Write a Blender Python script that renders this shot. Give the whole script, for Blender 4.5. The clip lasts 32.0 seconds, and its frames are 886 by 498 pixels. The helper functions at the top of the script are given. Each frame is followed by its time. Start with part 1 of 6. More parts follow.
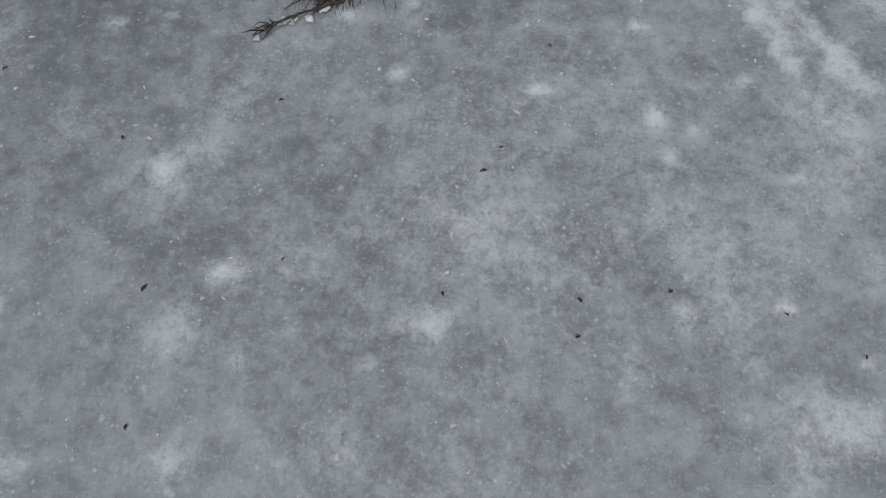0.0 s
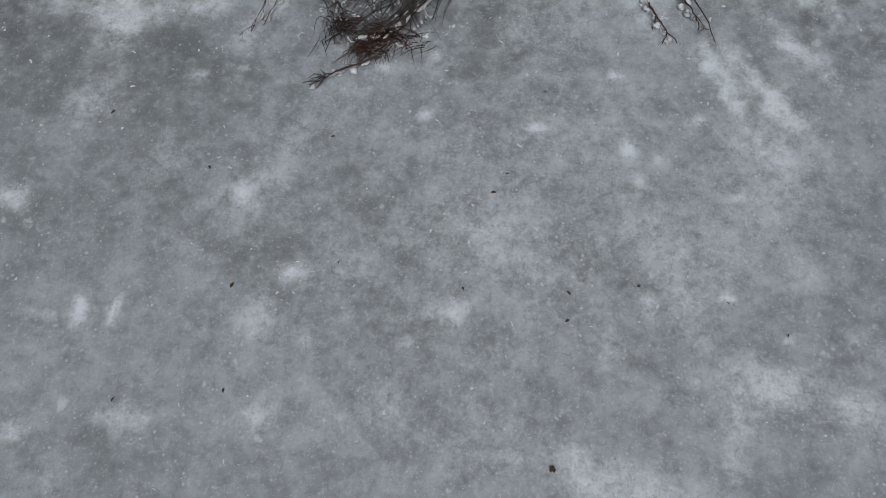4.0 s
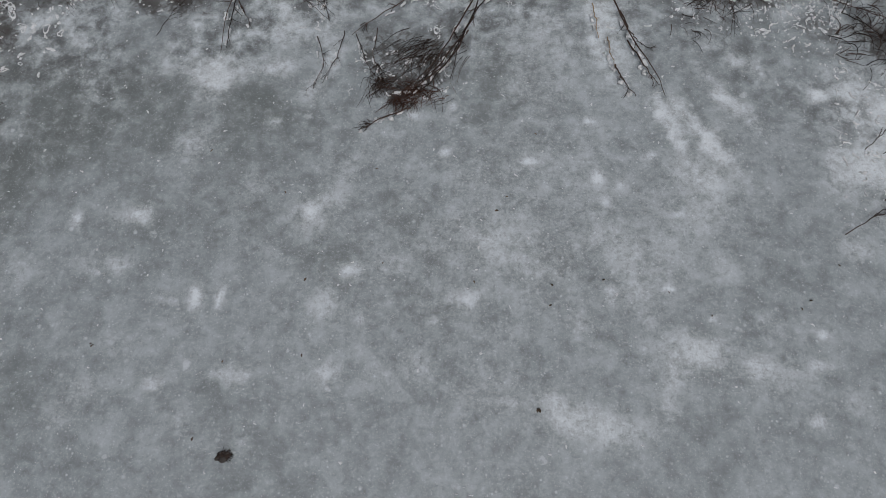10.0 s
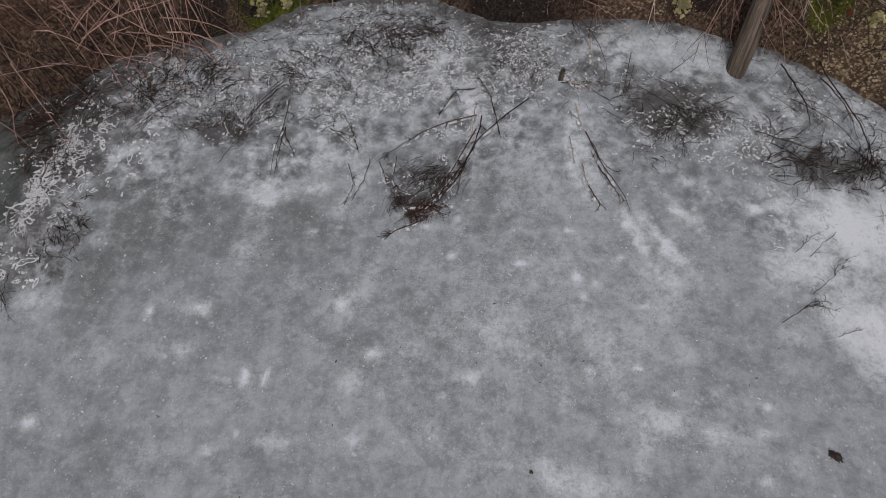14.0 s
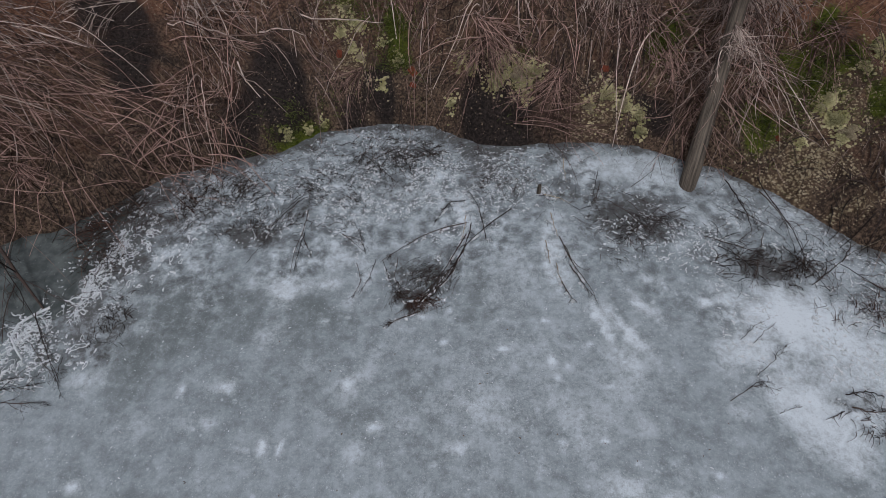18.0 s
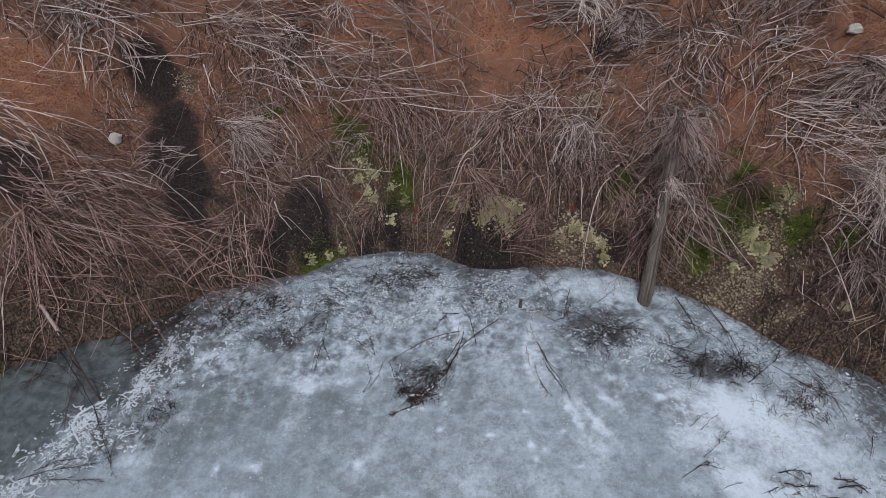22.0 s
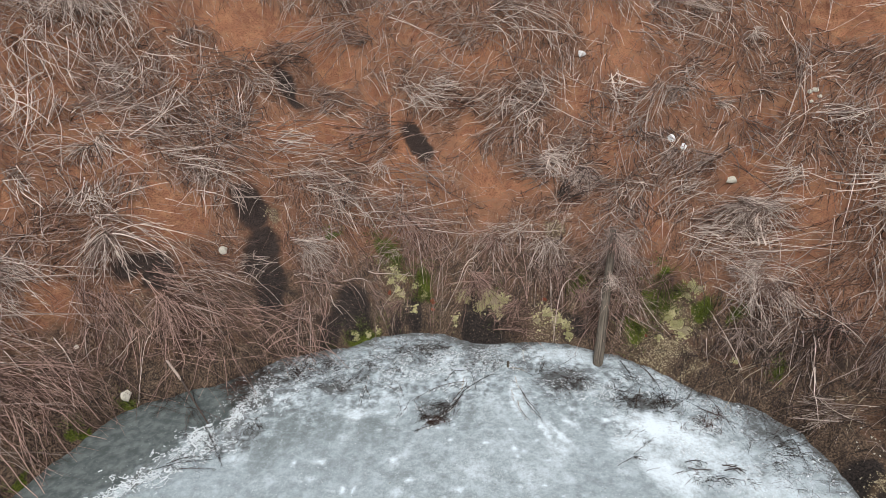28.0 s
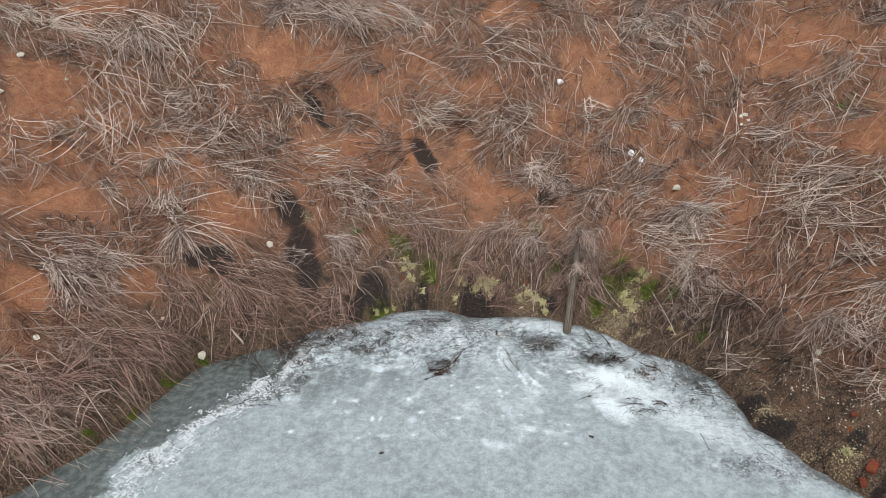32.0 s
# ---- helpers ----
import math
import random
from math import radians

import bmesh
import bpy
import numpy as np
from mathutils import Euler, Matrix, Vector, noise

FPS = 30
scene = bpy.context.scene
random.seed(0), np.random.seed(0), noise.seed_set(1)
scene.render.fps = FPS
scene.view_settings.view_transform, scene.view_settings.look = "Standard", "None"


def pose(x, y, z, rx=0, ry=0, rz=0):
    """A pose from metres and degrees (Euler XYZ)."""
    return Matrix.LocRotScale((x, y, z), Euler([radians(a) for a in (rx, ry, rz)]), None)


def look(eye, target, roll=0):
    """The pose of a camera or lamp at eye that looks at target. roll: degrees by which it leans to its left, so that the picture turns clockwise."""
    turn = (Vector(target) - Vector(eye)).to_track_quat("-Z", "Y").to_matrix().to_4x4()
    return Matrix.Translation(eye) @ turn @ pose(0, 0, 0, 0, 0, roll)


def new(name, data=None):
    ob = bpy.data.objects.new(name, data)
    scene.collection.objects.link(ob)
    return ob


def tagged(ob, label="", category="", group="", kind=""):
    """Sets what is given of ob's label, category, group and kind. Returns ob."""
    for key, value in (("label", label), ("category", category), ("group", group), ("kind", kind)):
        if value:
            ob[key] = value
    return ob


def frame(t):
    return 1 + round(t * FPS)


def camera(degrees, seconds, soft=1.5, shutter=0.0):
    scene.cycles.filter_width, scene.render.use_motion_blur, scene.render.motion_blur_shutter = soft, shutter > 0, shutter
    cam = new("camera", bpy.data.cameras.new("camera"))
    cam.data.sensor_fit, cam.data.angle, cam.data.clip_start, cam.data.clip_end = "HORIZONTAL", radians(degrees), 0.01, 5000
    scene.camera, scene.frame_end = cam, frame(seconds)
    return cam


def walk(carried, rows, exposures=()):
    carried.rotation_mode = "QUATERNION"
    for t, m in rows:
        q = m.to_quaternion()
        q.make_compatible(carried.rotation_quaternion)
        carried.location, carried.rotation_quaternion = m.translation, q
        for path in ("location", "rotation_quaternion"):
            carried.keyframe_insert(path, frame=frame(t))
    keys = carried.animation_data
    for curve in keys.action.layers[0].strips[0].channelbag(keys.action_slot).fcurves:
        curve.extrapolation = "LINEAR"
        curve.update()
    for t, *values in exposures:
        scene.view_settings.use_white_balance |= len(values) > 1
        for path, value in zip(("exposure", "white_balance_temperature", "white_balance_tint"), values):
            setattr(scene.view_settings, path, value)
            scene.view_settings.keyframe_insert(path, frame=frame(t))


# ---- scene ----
# --- camera ---
cam = camera(72.7, 32.0, soft=0.5)
PATH = [
    (0, (0.285, 0.229, 1.769), (0.197, 0.846, -0.132), -1.2),
    (1, (0.243, 0.192, 1.895), (0.166, 0.812, -0.005), -0.3),
    (2, (0.237, 0.134, 2.025), (0.157, 0.762, 0.127), -0.5),
    (2.5, (0.235, 0.112, 2.092), (0.148, 0.737, 0.195), -1.3),
    (4.5, (0.232, 0.042, 2.342), (0.139, 0.671, 0.446), -1.7),
    (5, (0.233, 0.022, 2.403), (0.136, 0.657, 0.509), -2.0),
    (6, (0.23, 0.005, 2.536), (0.133, 0.635, 0.641), -2.1),
    (7, (0.201, -0.021, 2.669), (0.103, 0.603, 0.772), -2.2),
    (8, (0.2, -0.087, 2.806), (0.1, 0.545, 0.911), -2.3),
    (9, (0.211, -0.175, 2.937), (0.095, 0.472, 1.048), -3.6),
    (10, (0.222, -0.207, 3.098), (0.106, 0.425, 1.204), -3.7),
    (11, (0.217, -0.309, 3.253), (0.097, 0.399, 1.387), -3.1),
    (12, (0.254, -0.335, 3.428), (0.122, 0.432, 1.585), -3.2),
    (13, (0.24, -0.421, 3.589), (0.1, 0.426, 1.783), -2.9),
    (14, (0.257, -0.475, 3.777), (0.093, 0.434, 2.003), -3.7),
    (14.5, (0.252, -0.523, 3.853), (0.085, 0.423, 2.099), -3.5),
    (16.5, (0.336, -0.709, 4.142), (0.139, 0.378, 2.475), -3.7),
    (17, (0.376, -0.756, 4.214), (0.168, 0.361, 2.567), -3.9),
    (18, (0.448, -0.888, 4.367), (0.228, 0.297, 2.771), -3.9),
    (19, (0.519, -1.051, 4.544), (0.288, 0.214, 3.012), -3.7),
    (20, (0.548, -1.256, 4.732), (0.32, 0.097, 3.276), -2.9),
    (21, (0.578, -1.503, 4.923), (0.34, -0.071, 3.547), -2.9),
    (22, (0.635, -1.829, 5.055), (0.383, -0.321, 3.765), -2.9),
    (23, (0.668, -2.249, 5.186), (0.41, -0.672, 3.983), -2.7),
    (24, (0.75, -2.748, 5.305), (0.482, -1.109, 4.19), -2.6),
    (25, (0.827, -3.282, 5.451), (0.55, -1.588, 4.424), -2.6),
    (26, (0.859, -3.811, 5.57), (0.582, -2.068, 4.628), -2.4),
    (26.5, (0.895, -4.076, 5.636), (0.612, -2.317, 4.727), -2.4),
    (28.5, (1.024, -5.099, 5.975), (0.733, -3.312, 5.126), -2.5),
    (29, (1.049, -5.378, 6.097), (0.757, -3.591, 5.247), -2.6),
    (30, (1.151, -5.955, 6.35), (0.859, -4.17, 5.496), -2.6),
    (31, (1.231, -6.594, 6.647), (0.942, -4.811, 5.789), -2.5),
    (32, (1.352, -7.292, 6.935), (1.06, -5.509, 6.077), -2.5),
]
EXPOSURES = [(0.0, -0.85, 6340, 14), (8.0, -0.81, 6370, 13.5), (10.0, -0.82, 6450, 13.5), (12.0, -0.84, 6500, 15.5), (14.5, -0.79, 6650, 19), (17.0, -0.79, 6200, 14.5), (20.0, -0.75, 5950, 14),
             (23.0, -0.25, 5720, 13.5), (26.0, 0.21, 6270, 10.5), (32.0, 0.23, 6320, 7)]
walk(cam, [(t, look(eye, target, roll)) for t, eye, target, roll in PATH], EXPOSURES)

# --- overcast light ---
world = bpy.data.worlds.new("overcast_sky")
scene.world = world
world.use_nodes = True
wn, wl = world.node_tree.nodes, world.node_tree.links
sky = wn.new("ShaderNodeTexSky")
sky.sky_type, sky.sun_disc = "NISHITA", False
sky.sun_elevation, sky.sun_rotation = radians(58), radians(171)
sky.air_density, sky.dust_density, sky.ozone_density = 1.0, 6.0, 1.0
soft_grey = wn.new("ShaderNodeHueSaturation")
soft_grey.inputs["Saturation"].default_value = 0.35
wl.new(sky.outputs[0], soft_grey.inputs["Color"])
wl.new(soft_grey.outputs[0], wn["Background"].inputs["Color"])
wn["Background"].inputs["Strength"].default_value = 0.105
sun = new("sun", bpy.data.lights.new("sun", "SUN"))
sun.data.energy, sun.data.angle, sun.data.color = 1.5, radians(14), (1.0, 0.97, 0.93)
sun.matrix_world = look((1.0, -6, 10), (0, 0, 0))


# --- materials ---
class Mat:
    """A node material with short ways to add noise, mixes and attributes."""

    def __init__(self, name, rough=0.9, spec=0.3):
        self.m = bpy.data.materials.new(name)
        self.m.use_nodes = True
        self.n, self.l = self.m.node_tree.nodes, self.m.node_tree.links
        self.b = self.n["Principled BSDF"]
        self.b.inputs["Roughness"].default_value = rough
        self.b.inputs["Specular IOR Level"].default_value = spec
        self.place = self.n.new("ShaderNodeTexCoord").outputs["Object"]

    def put(self, value, socket):
        if isinstance(value, (int, float)):
            socket.default_value = value
        elif isinstance(value, tuple):
            socket.default_value = (*value, 1.0) if len(value) == 3 else value
        else:
            self.l.new(value, socket)

    def noise(self, scale, detail=4, rough=0.55, warp=0.0, stretch=None, place=None):
        t = self.n.new("ShaderNodeTexNoise")
        t.inputs["Scale"].default_value, t.inputs["Detail"].default_value = scale, detail
        t.inputs["Roughness"].default_value, t.inputs["Distortion"].default_value = rough, warp
        source = place or self.place
        if stretch:
            mp = self.n.new("ShaderNodeMapping")
            mp.inputs["Scale"].default_value = stretch
            self.l.new(source, mp.inputs["Vector"])
            source = mp.outputs[0]
        self.l.new(source, t.inputs["Vector"])
        return t.outputs["Fac"]

    def cells(self, scale, kind="F1"):
        t = self.n.new("ShaderNodeTexVoronoi")
        t.feature = kind
        t.inputs["Scale"].default_value = scale
        self.l.new(self.place, t.inputs["Vector"])
        return t.outputs["Distance"]

    def ramp(self, value, a, b, lo=0.0, hi=1.0):
        r = self.n.new("ShaderNodeMapRange")
        r.interpolation_type = "SMOOTHSTEP"
        for key, v in zip(("From Min", "From Max", "To Min", "To Max"), (a, b, lo, hi)):
            r.inputs[key].default_value = v
        self.l.new(value, r.inputs["Value"])
        return r.outputs[0]

    def math(self, op, a, b=0.0):
        k = self.n.new("ShaderNodeMath")
        k.operation = op
        self.put(a, k.inputs[0])
        self.put(b, k.inputs[1])
        return k.outputs[0]

    def mix(self, f, a, b, kind="MIX"):
        k = self.n.new("ShaderNodeMix")
        k.data_type, k.blend_type = "RGBA", kind
        self.put(f, k.inputs[0])
        self.put(a, k.inputs[6])
        self.put(b, k.inputs[7])
        return k.outputs[2]

    def attr(self, name):
        a = self.n.new("ShaderNodeAttribute")
        a.attribute_name = name
        return a.outputs["Fac"]

    def random(self):
        return self.n.new("ShaderNodeObjectInfo").outputs["Random"]

    def island(self):
        return self.n.new("ShaderNodeNewGeometry").outputs["Random Per Island"]

    def color(self, c):
        self.put(c, self.b.inputs["Base Color"])
        return self

    def bump(self, height, strength=0.5, distance=0.02):
        k = self.n.new("ShaderNodeBump")
        k.inputs["Strength"].default_value, k.inputs["Distance"].default_value = strength, distance
        self.l.new(height, k.inputs["Height"])
        self.l.new(k.outputs[0], self.b.inputs["Normal"])
        return self


def ground_material():
    k = Mat("clay_bank", 0.95, 0.15)
    big, mid, fine = k.noise(0.9, 5, 0.6), k.noise(5, 6, 0.65), k.noise(38, 5, 0.7)
    clay = k.mix(k.ramp(big, 0.35, 0.65), (0.40, 0.182, 0.102), (0.28, 0.128, 0.077))
    clay = k.mix(k.ramp(mid, 0.4, 0.7, 0, 0.7), clay, (0.46, 0.245, 0.13))
    clay = k.mix(k.ramp(fine, 0.46, 0.66, 0, 0.85), clay, (0.11, 0.048, 0.030))
    # The dark end is kept low to stand in for shade between stems.
    litter = k.mix(k.ramp(fine, 0.35, 0.65), (0.075, 0.038, 0.026), (0.37, 0.20, 0.125))
    c = k.mix(k.ramp(k.math("ADD", k.attr("litter"), k.math("ADD", k.math("MULTIPLY", mid, 0.7), k.math("MULTIPLY", fine, 0.9))), 1.12, 1.5, 0, 0.85), clay, litter)
    # Dark colour for wet soil and for the shade low on the bank.
    damp_shade = k.mix(k.ramp(fine, 0.38, 0.66), (0.048, 0.034, 0.027), (0.25, 0.175, 0.12))
    damp_shade = k.mix(k.ramp(mid, 0.5, 0.66, 0, 0.75), damp_shade, (0.055, 0.040, 0.032))
    c = k.mix(k.ramp(k.math("ADD", k.attr("damp_shade"), k.math("MULTIPLY", mid, 0.5)), 0.45, 0.95), c, damp_shade)
    rub = k.mix(k.ramp(k.cells(26), 0.1, 0.55), (0.37, 0.285, 0.18), (0.13, 0.09, 0.06))
    rub = k.mix(k.ramp(fine, 0.5, 0.7, 0, 0.5), rub, (0.10, 0.075, 0.05))
    c = k.mix(k.ramp(k.math("ADD", k.math("MULTIPLY", k.attr("rubble"), 0.68), k.math("ADD", k.math("MULTIPLY", mid, 0.9), k.math("MULTIPLY", fine, 0.6))), 1.05, 1.3), c, rub)
    black = k.mix(k.ramp(fine, 0.35, 0.7), (0.017, 0.015, 0.015), (0.060, 0.047, 0.042))
    c = k.mix(k.ramp(k.math("ADD", k.attr("black"), k.math("ADD", k.math("MULTIPLY", mid, 0.5), k.math("MULTIPLY", fine, 0.35))), 0.62, 1.22, 0, 0.95), c, black)
    green = k.mix(k.ramp(fine, 0.3, 0.7), (0.034, 0.052, 0.007), (0.15, 0.175, 0.028))
    c = k.mix(k.ramp(k.math("ADD", k.math("MULTIPLY", k.attr("moss"), 0.85), k.math("ADD", k.math("MULTIPLY", fine, 0.9), k.math("MULTIPLY", mid, 0.5))), 1.0, 1.35), c, green)
    k.color(c)
    k.bump(k.math("ADD", k.math("MULTIPLY", mid, 1.0), k.math("MULTIPLY", fine, 0.5)), 1.0, 0.09)
    return k.m


def ice_material():
    k = Mat("frozen_pond", 0.35, 0.32)
    cloud, mid, fine, speck = k.noise(1.6, 4, 0.55, 0.3), k.noise(7.5, 5, 0.6, 0.2), k.noise(26, 6, 0.7, 0.5), k.noise(85, 4, 0.65)
    body = k.math("ADD", k.math("MULTIPLY", cloud, 0.32), k.math("ADD", k.math("MULTIPLY", mid, 0.55), k.math("MULTIPLY", fine, 0.28)))
    base = k.mix(k.ramp(body, 0.38, 0.78), (0.202, 0.236, 0.247), (0.425, 0.488, 0.519))
    base = k.mix(k.math("MULTIPLY", k.attr("murk"), k.ramp(body, 0.5, 0.72, 0.85, 0.3)), base, (0.158, 0.184, 0.186))
    grain = k.math("ADD", k.math("MULTIPLY", mid, 0.35), k.math("ADD", k.math("MULTIPLY", fine, 0.45), k.math("MULTIPLY", speck, 0.25)))
    frost = k.attr("frost")
    thin = k.math("MULTIPLY", frost, k.math("SUBTRACT", 1.15, frost))
    f = k.math("ADD", frost, k.math("MULTIPLY", thin, k.ramp(grain, 0.40, 0.66, -0.8, 0.8)))
    c = k.mix(k.math("MINIMUM", k.math("MAXIMUM", f, 0.0), 1.0), base, (0.725, 0.805, 0.85))
    for scale, far, amount in ((5.0, 0.15, 0.5), (13.0, 0.20, 0.55), (34.0, 0.27, 0.6), (75.0, 0.28, 0.45)):
        spots = k.math("ADD", k.cells(scale), k.math("MULTIPLY", k.math("SUBTRACT", fine, 0.5), 0.9))
        c = k.mix(k.math("MULTIPLY", k.ramp(spots, far, 0.0), k.ramp(k.noise(scale * 0.4, 2), 0.46, 0.66, 0.1 * amount, amount)), c, (0.76, 0.835, 0.88))
    crisp = k.noise(13, 9, 0.8, 0.9)
    band = k.attr("crackle")
    cloudy = k.math("ADD", k.math("MULTIPLY", mid, 0.7), k.math("MULTIPLY", crisp, 0.6))
    c = k.mix(k.math("MULTIPLY", k.ramp(band, 0.02, 0.9), k.ramp(cloudy, 0.66, 0.88, 0, 0.78)), c, (0.76, 0.835, 0.88))
    c = k.mix(k.math("MULTIPLY", k.ramp(band, 0.02, 0.8), k.ramp(cloudy, 0.70, 0.52, 0, 0.78)), c, (0.11, 0.12, 0.125))
    c = k.mix(k.math("MULTIPLY", k.ramp(fine, 0.54, 0.72), 0.22), c, (0.70, 0.745, 0.78))
    c = k.mix(k.math("MULTIPLY", k.ramp(fine, 0.46, 0.30), 0.24), c, (0.15, 0.165, 0.165))
    c = k.mix(k.math("MULTIPLY", k.ramp(speck, 0.57, 0.72), 0.34), c, (0.84, 0.87, 0.90))
    c = k.mix(k.math("MULTIPLY", k.ramp(speck, 0.43, 0.30), 0.26), c, (0.12, 0.13, 0.13))
    stain = k.math("ADD", k.math("MULTIPLY", k.attr("dirt"), 0.8), k.math("ADD", k.math("MULTIPLY", k.math("SUBTRACT", crisp, 0.5), 3.2), k.math("MULTIPLY", k.math("SUBTRACT", fine, 0.5), 2.0)))
    c = k.mix(k.math("MULTIPLY", k.ramp(k.attr("dirt"), 0.02, 0.45), k.ramp(stain, 0.1, 0.85, 0, 0.85)), c, (0.060, 0.056, 0.052))
    openw = k.attr("thaw")
    pool = k.mix(k.ramp(mid, 0.35, 0.7), (0.065, 0.076, 0.073), (0.13, 0.147, 0.142))
    pool = k.mix(k.math("MULTIPLY", k.ramp(fine, 0.60, 0.68), 0.5), pool, (0.38, 0.40, 0.38))
    c = k.mix(k.math("MULTIPLY", openw, 0.94), c, pool)
    k.color(c)
    k.put(k.math("SUBTRACT", 0.5, k.math("MULTIPLY", openw, 0.41)), k.b.inputs["Roughness"])
    k.bump(k.math("ADD", k.math("MULTIPLY", fine, 0.6), k.math("MULTIPLY", speck, 0.4)), 0.22, 0.01)
    return k.m


def stem_material(name, dark, light, tip=None):
    k = Mat(name, 0.8, 0.25)
    pick = k.ramp(k.math("FRACT", k.math("ADD", k.math("MULTIPLY", k.island(), 3.0), k.random())), 0.1, 0.9)
    pick = k.math("POWER", pick, 1.25)
    c = k.mix(pick, dark, light)
    c = k.mix(k.ramp(k.noise(30, 4, 0.7), 0.45, 0.75, 0, 0.55), c, tuple(v * 0.5 for v in dark))
    k.color(c)
    return k.m


def plain_material(name, dark, light, scale=12, rough=0.9, bump=0.4, depth=0.01):
    k = Mat(name, rough, 0.25)
    n, f = k.noise(scale, 6, 0.65), k.noise(scale * 6, 4, 0.7)
    c = k.mix(k.ramp(n, 0.3, 0.7), dark, light)
    c = k.mix(k.math("MULTIPLY", k.math("FRACT", k.math("ADD", k.random(), k.math("MULTIPLY", k.island(), 5.0))), 0.28), c, tuple(0.6 * v for v in dark))
    c = k.mix(k.ramp(f, 0.5, 0.75, 0, 0.4), c, tuple(0.55 * v for v in dark))
    k.color(c).bump(k.math("ADD", n, k.math("MULTIPLY", f, 0.4)), bump, depth)
    return k.m


def post_material():
    k = Mat("weathered_wood", 0.85, 0.25)
    grain = k.noise(9, 6, 0.65, 0.2, stretch=(6, 6, 0.35))
    fine = k.noise(40, 4, 0.7, 0, stretch=(5, 5, 0.2))
    c = k.mix(k.ramp(grain, 0.32, 0.68), (0.055, 0.046, 0.038), (0.20, 0.168, 0.132))
    c = k.mix(k.ramp(fine, 0.55, 0.7, 0, 0.7), c, (0.035, 0.028, 0.022))
    k.color(c).bump(k.math("ADD", grain, fine), 0.6, 0.01)
    return k.m


GROUND, ICE, POST = ground_material(), ice_material(), post_material()
STEM_PALE = stem_material("bleached_stems", (0.17, 0.112, 0.090), (0.82, 0.69, 0.60))
STEM_ROSE = stem_material("rosy_brown_stems", (0.080, 0.046, 0.036), (0.56, 0.375, 0.31))
STEM_DARK = stem_material("dark_twigs", (0.022, 0.017, 0.015), (0.085, 0.06, 0.05))
STEM_RUST = stem_material("rusty_twigs", (0.035, 0.019, 0.015), (0.12, 0.060, 0.042))
STEM_STRAW = stem_material("straw_stems", (0.28, 0.22, 0.15), (0.56, 0.47, 0.34))
STEM_GREY = stem_material("grey_stems", (0.085, 0.056, 0.046), (0.54, 0.42, 0.36))
STONE = plain_material("pale_limestone", (0.34, 0.27, 0.16), (0.74, 0.64, 0.44), 9, 0.95, 0.9, 0.08)
CHALK = plain_material("white_stone", (0.74, 0.69, 0.56), (0.92, 0.88, 0.78), 9, 0.9, 0.8, 0.05)
BRICK = plain_material("orange_brick", (0.20, 0.050, 0.028), (0.36, 0.105, 0.052), 5, 0.95, 0.8, 0.06)
PEBBLE = plain_material("tan_pebble", (0.12, 0.085, 0.058), (0.46, 0.35, 0.24), 18)
GRASS = stem_material("fresh_grass", (0.045, 0.062, 0.012), (0.20, 0.235, 0.05))
RIME = plain_material("white_rime", (0.58, 0.63, 0.65), (0.84, 0.87, 0.89), 30, 0.6, 0.3, 0.004)
LEAF = plain_material("rotten_leaf", (0.11, 0.08, 0.06), (0.32, 0.245, 0.18), 40)
MOSSY_STONE = plain_material("mossy_limestone", (0.36, 0.34, 0.13), (0.88, 0.81, 0.49), 7, 0.95, 1.0, 0.08)
SLUDGE = plain_material("rotten_sludge", (0.05, 0.048, 0.046), (0.115, 0.108, 0.10), 30)
PAPER = plain_material("white_scrap", (0.72, 0.72, 0.72), (0.86, 0.86, 0.86), 10, 0.6, 0.2)


# --- the lie of the land: a pond with a steep clay bank round it ---
SHORE = np.array([(-6.9, -3.0), (-6.25, -1.7), (-5.7, -0.85), (-5.45, -0.3), (-5.3, 0.45), (-5.1, 1.3), (-4.75, 1.7), (-3.87, 2.25), (-3.35, 2.68), (-3.1, 2.98),
                  (-2.67, 3.2), (-2.1, 3.46), (-1.65, 3.78), (-1.15, 3.95), (-0.55, 4.0), (-0.2, 3.87), (0.3, 3.7), (0.95, 3.86), (1.6, 3.86), (2.0, 3.74),
                  (2.45, 3.58), (2.9, 3.26), (3.35, 2.9), (3.8, 2.64), (4.2, 2.45), (4.65, 2.0), (4.85, 1.45), (4.95, 0.8), (5.3, 0.4), (5.55, -0.03),
                  (5.95, -0.4), (6.8, -1.6), (8.2, -5.0), (8.6, -10.0), (4.5, -16.5), (-4.5, -16.5), (-9.0, -10.0), (-8.2, -5.5)])


def ease(v, a, b):
    u = np.clip((v - a) / (b - a), 0, 1)
    return u * u * (3 - 2 * u)


def shore_distance(x, y):
    """Metres from the pond's edge: positive on the bank, negative on the ice."""
    x, y = np.asarray(x, float), np.asarray(y, float)
    best, inside = np.full(x.shape, 1e9), np.zeros(x.shape, bool)
    for (ax, ay), (bx, by) in zip(SHORE, np.roll(SHORE, -1, 0)):
        dx, dy = bx - ax, by - ay
        u = np.clip(((x - ax) * dx + (y - ay) * dy) / (dx * dx + dy * dy), 0, 1)
        best = np.minimum(best, (x - ax - u * dx) ** 2 + (y - ay - u * dy) ** 2)
        if dy:
            inside ^= ((ay > y) != (by > y)) & (x < dx * (y - ay) / dy + ax)
    return np.where(inside, -1, 1) * np.sqrt(best) + 0.06 * waves(x, y, 0.42, 71, 3) + 0.03 * waves(x, y, 0.13, 72, 2)


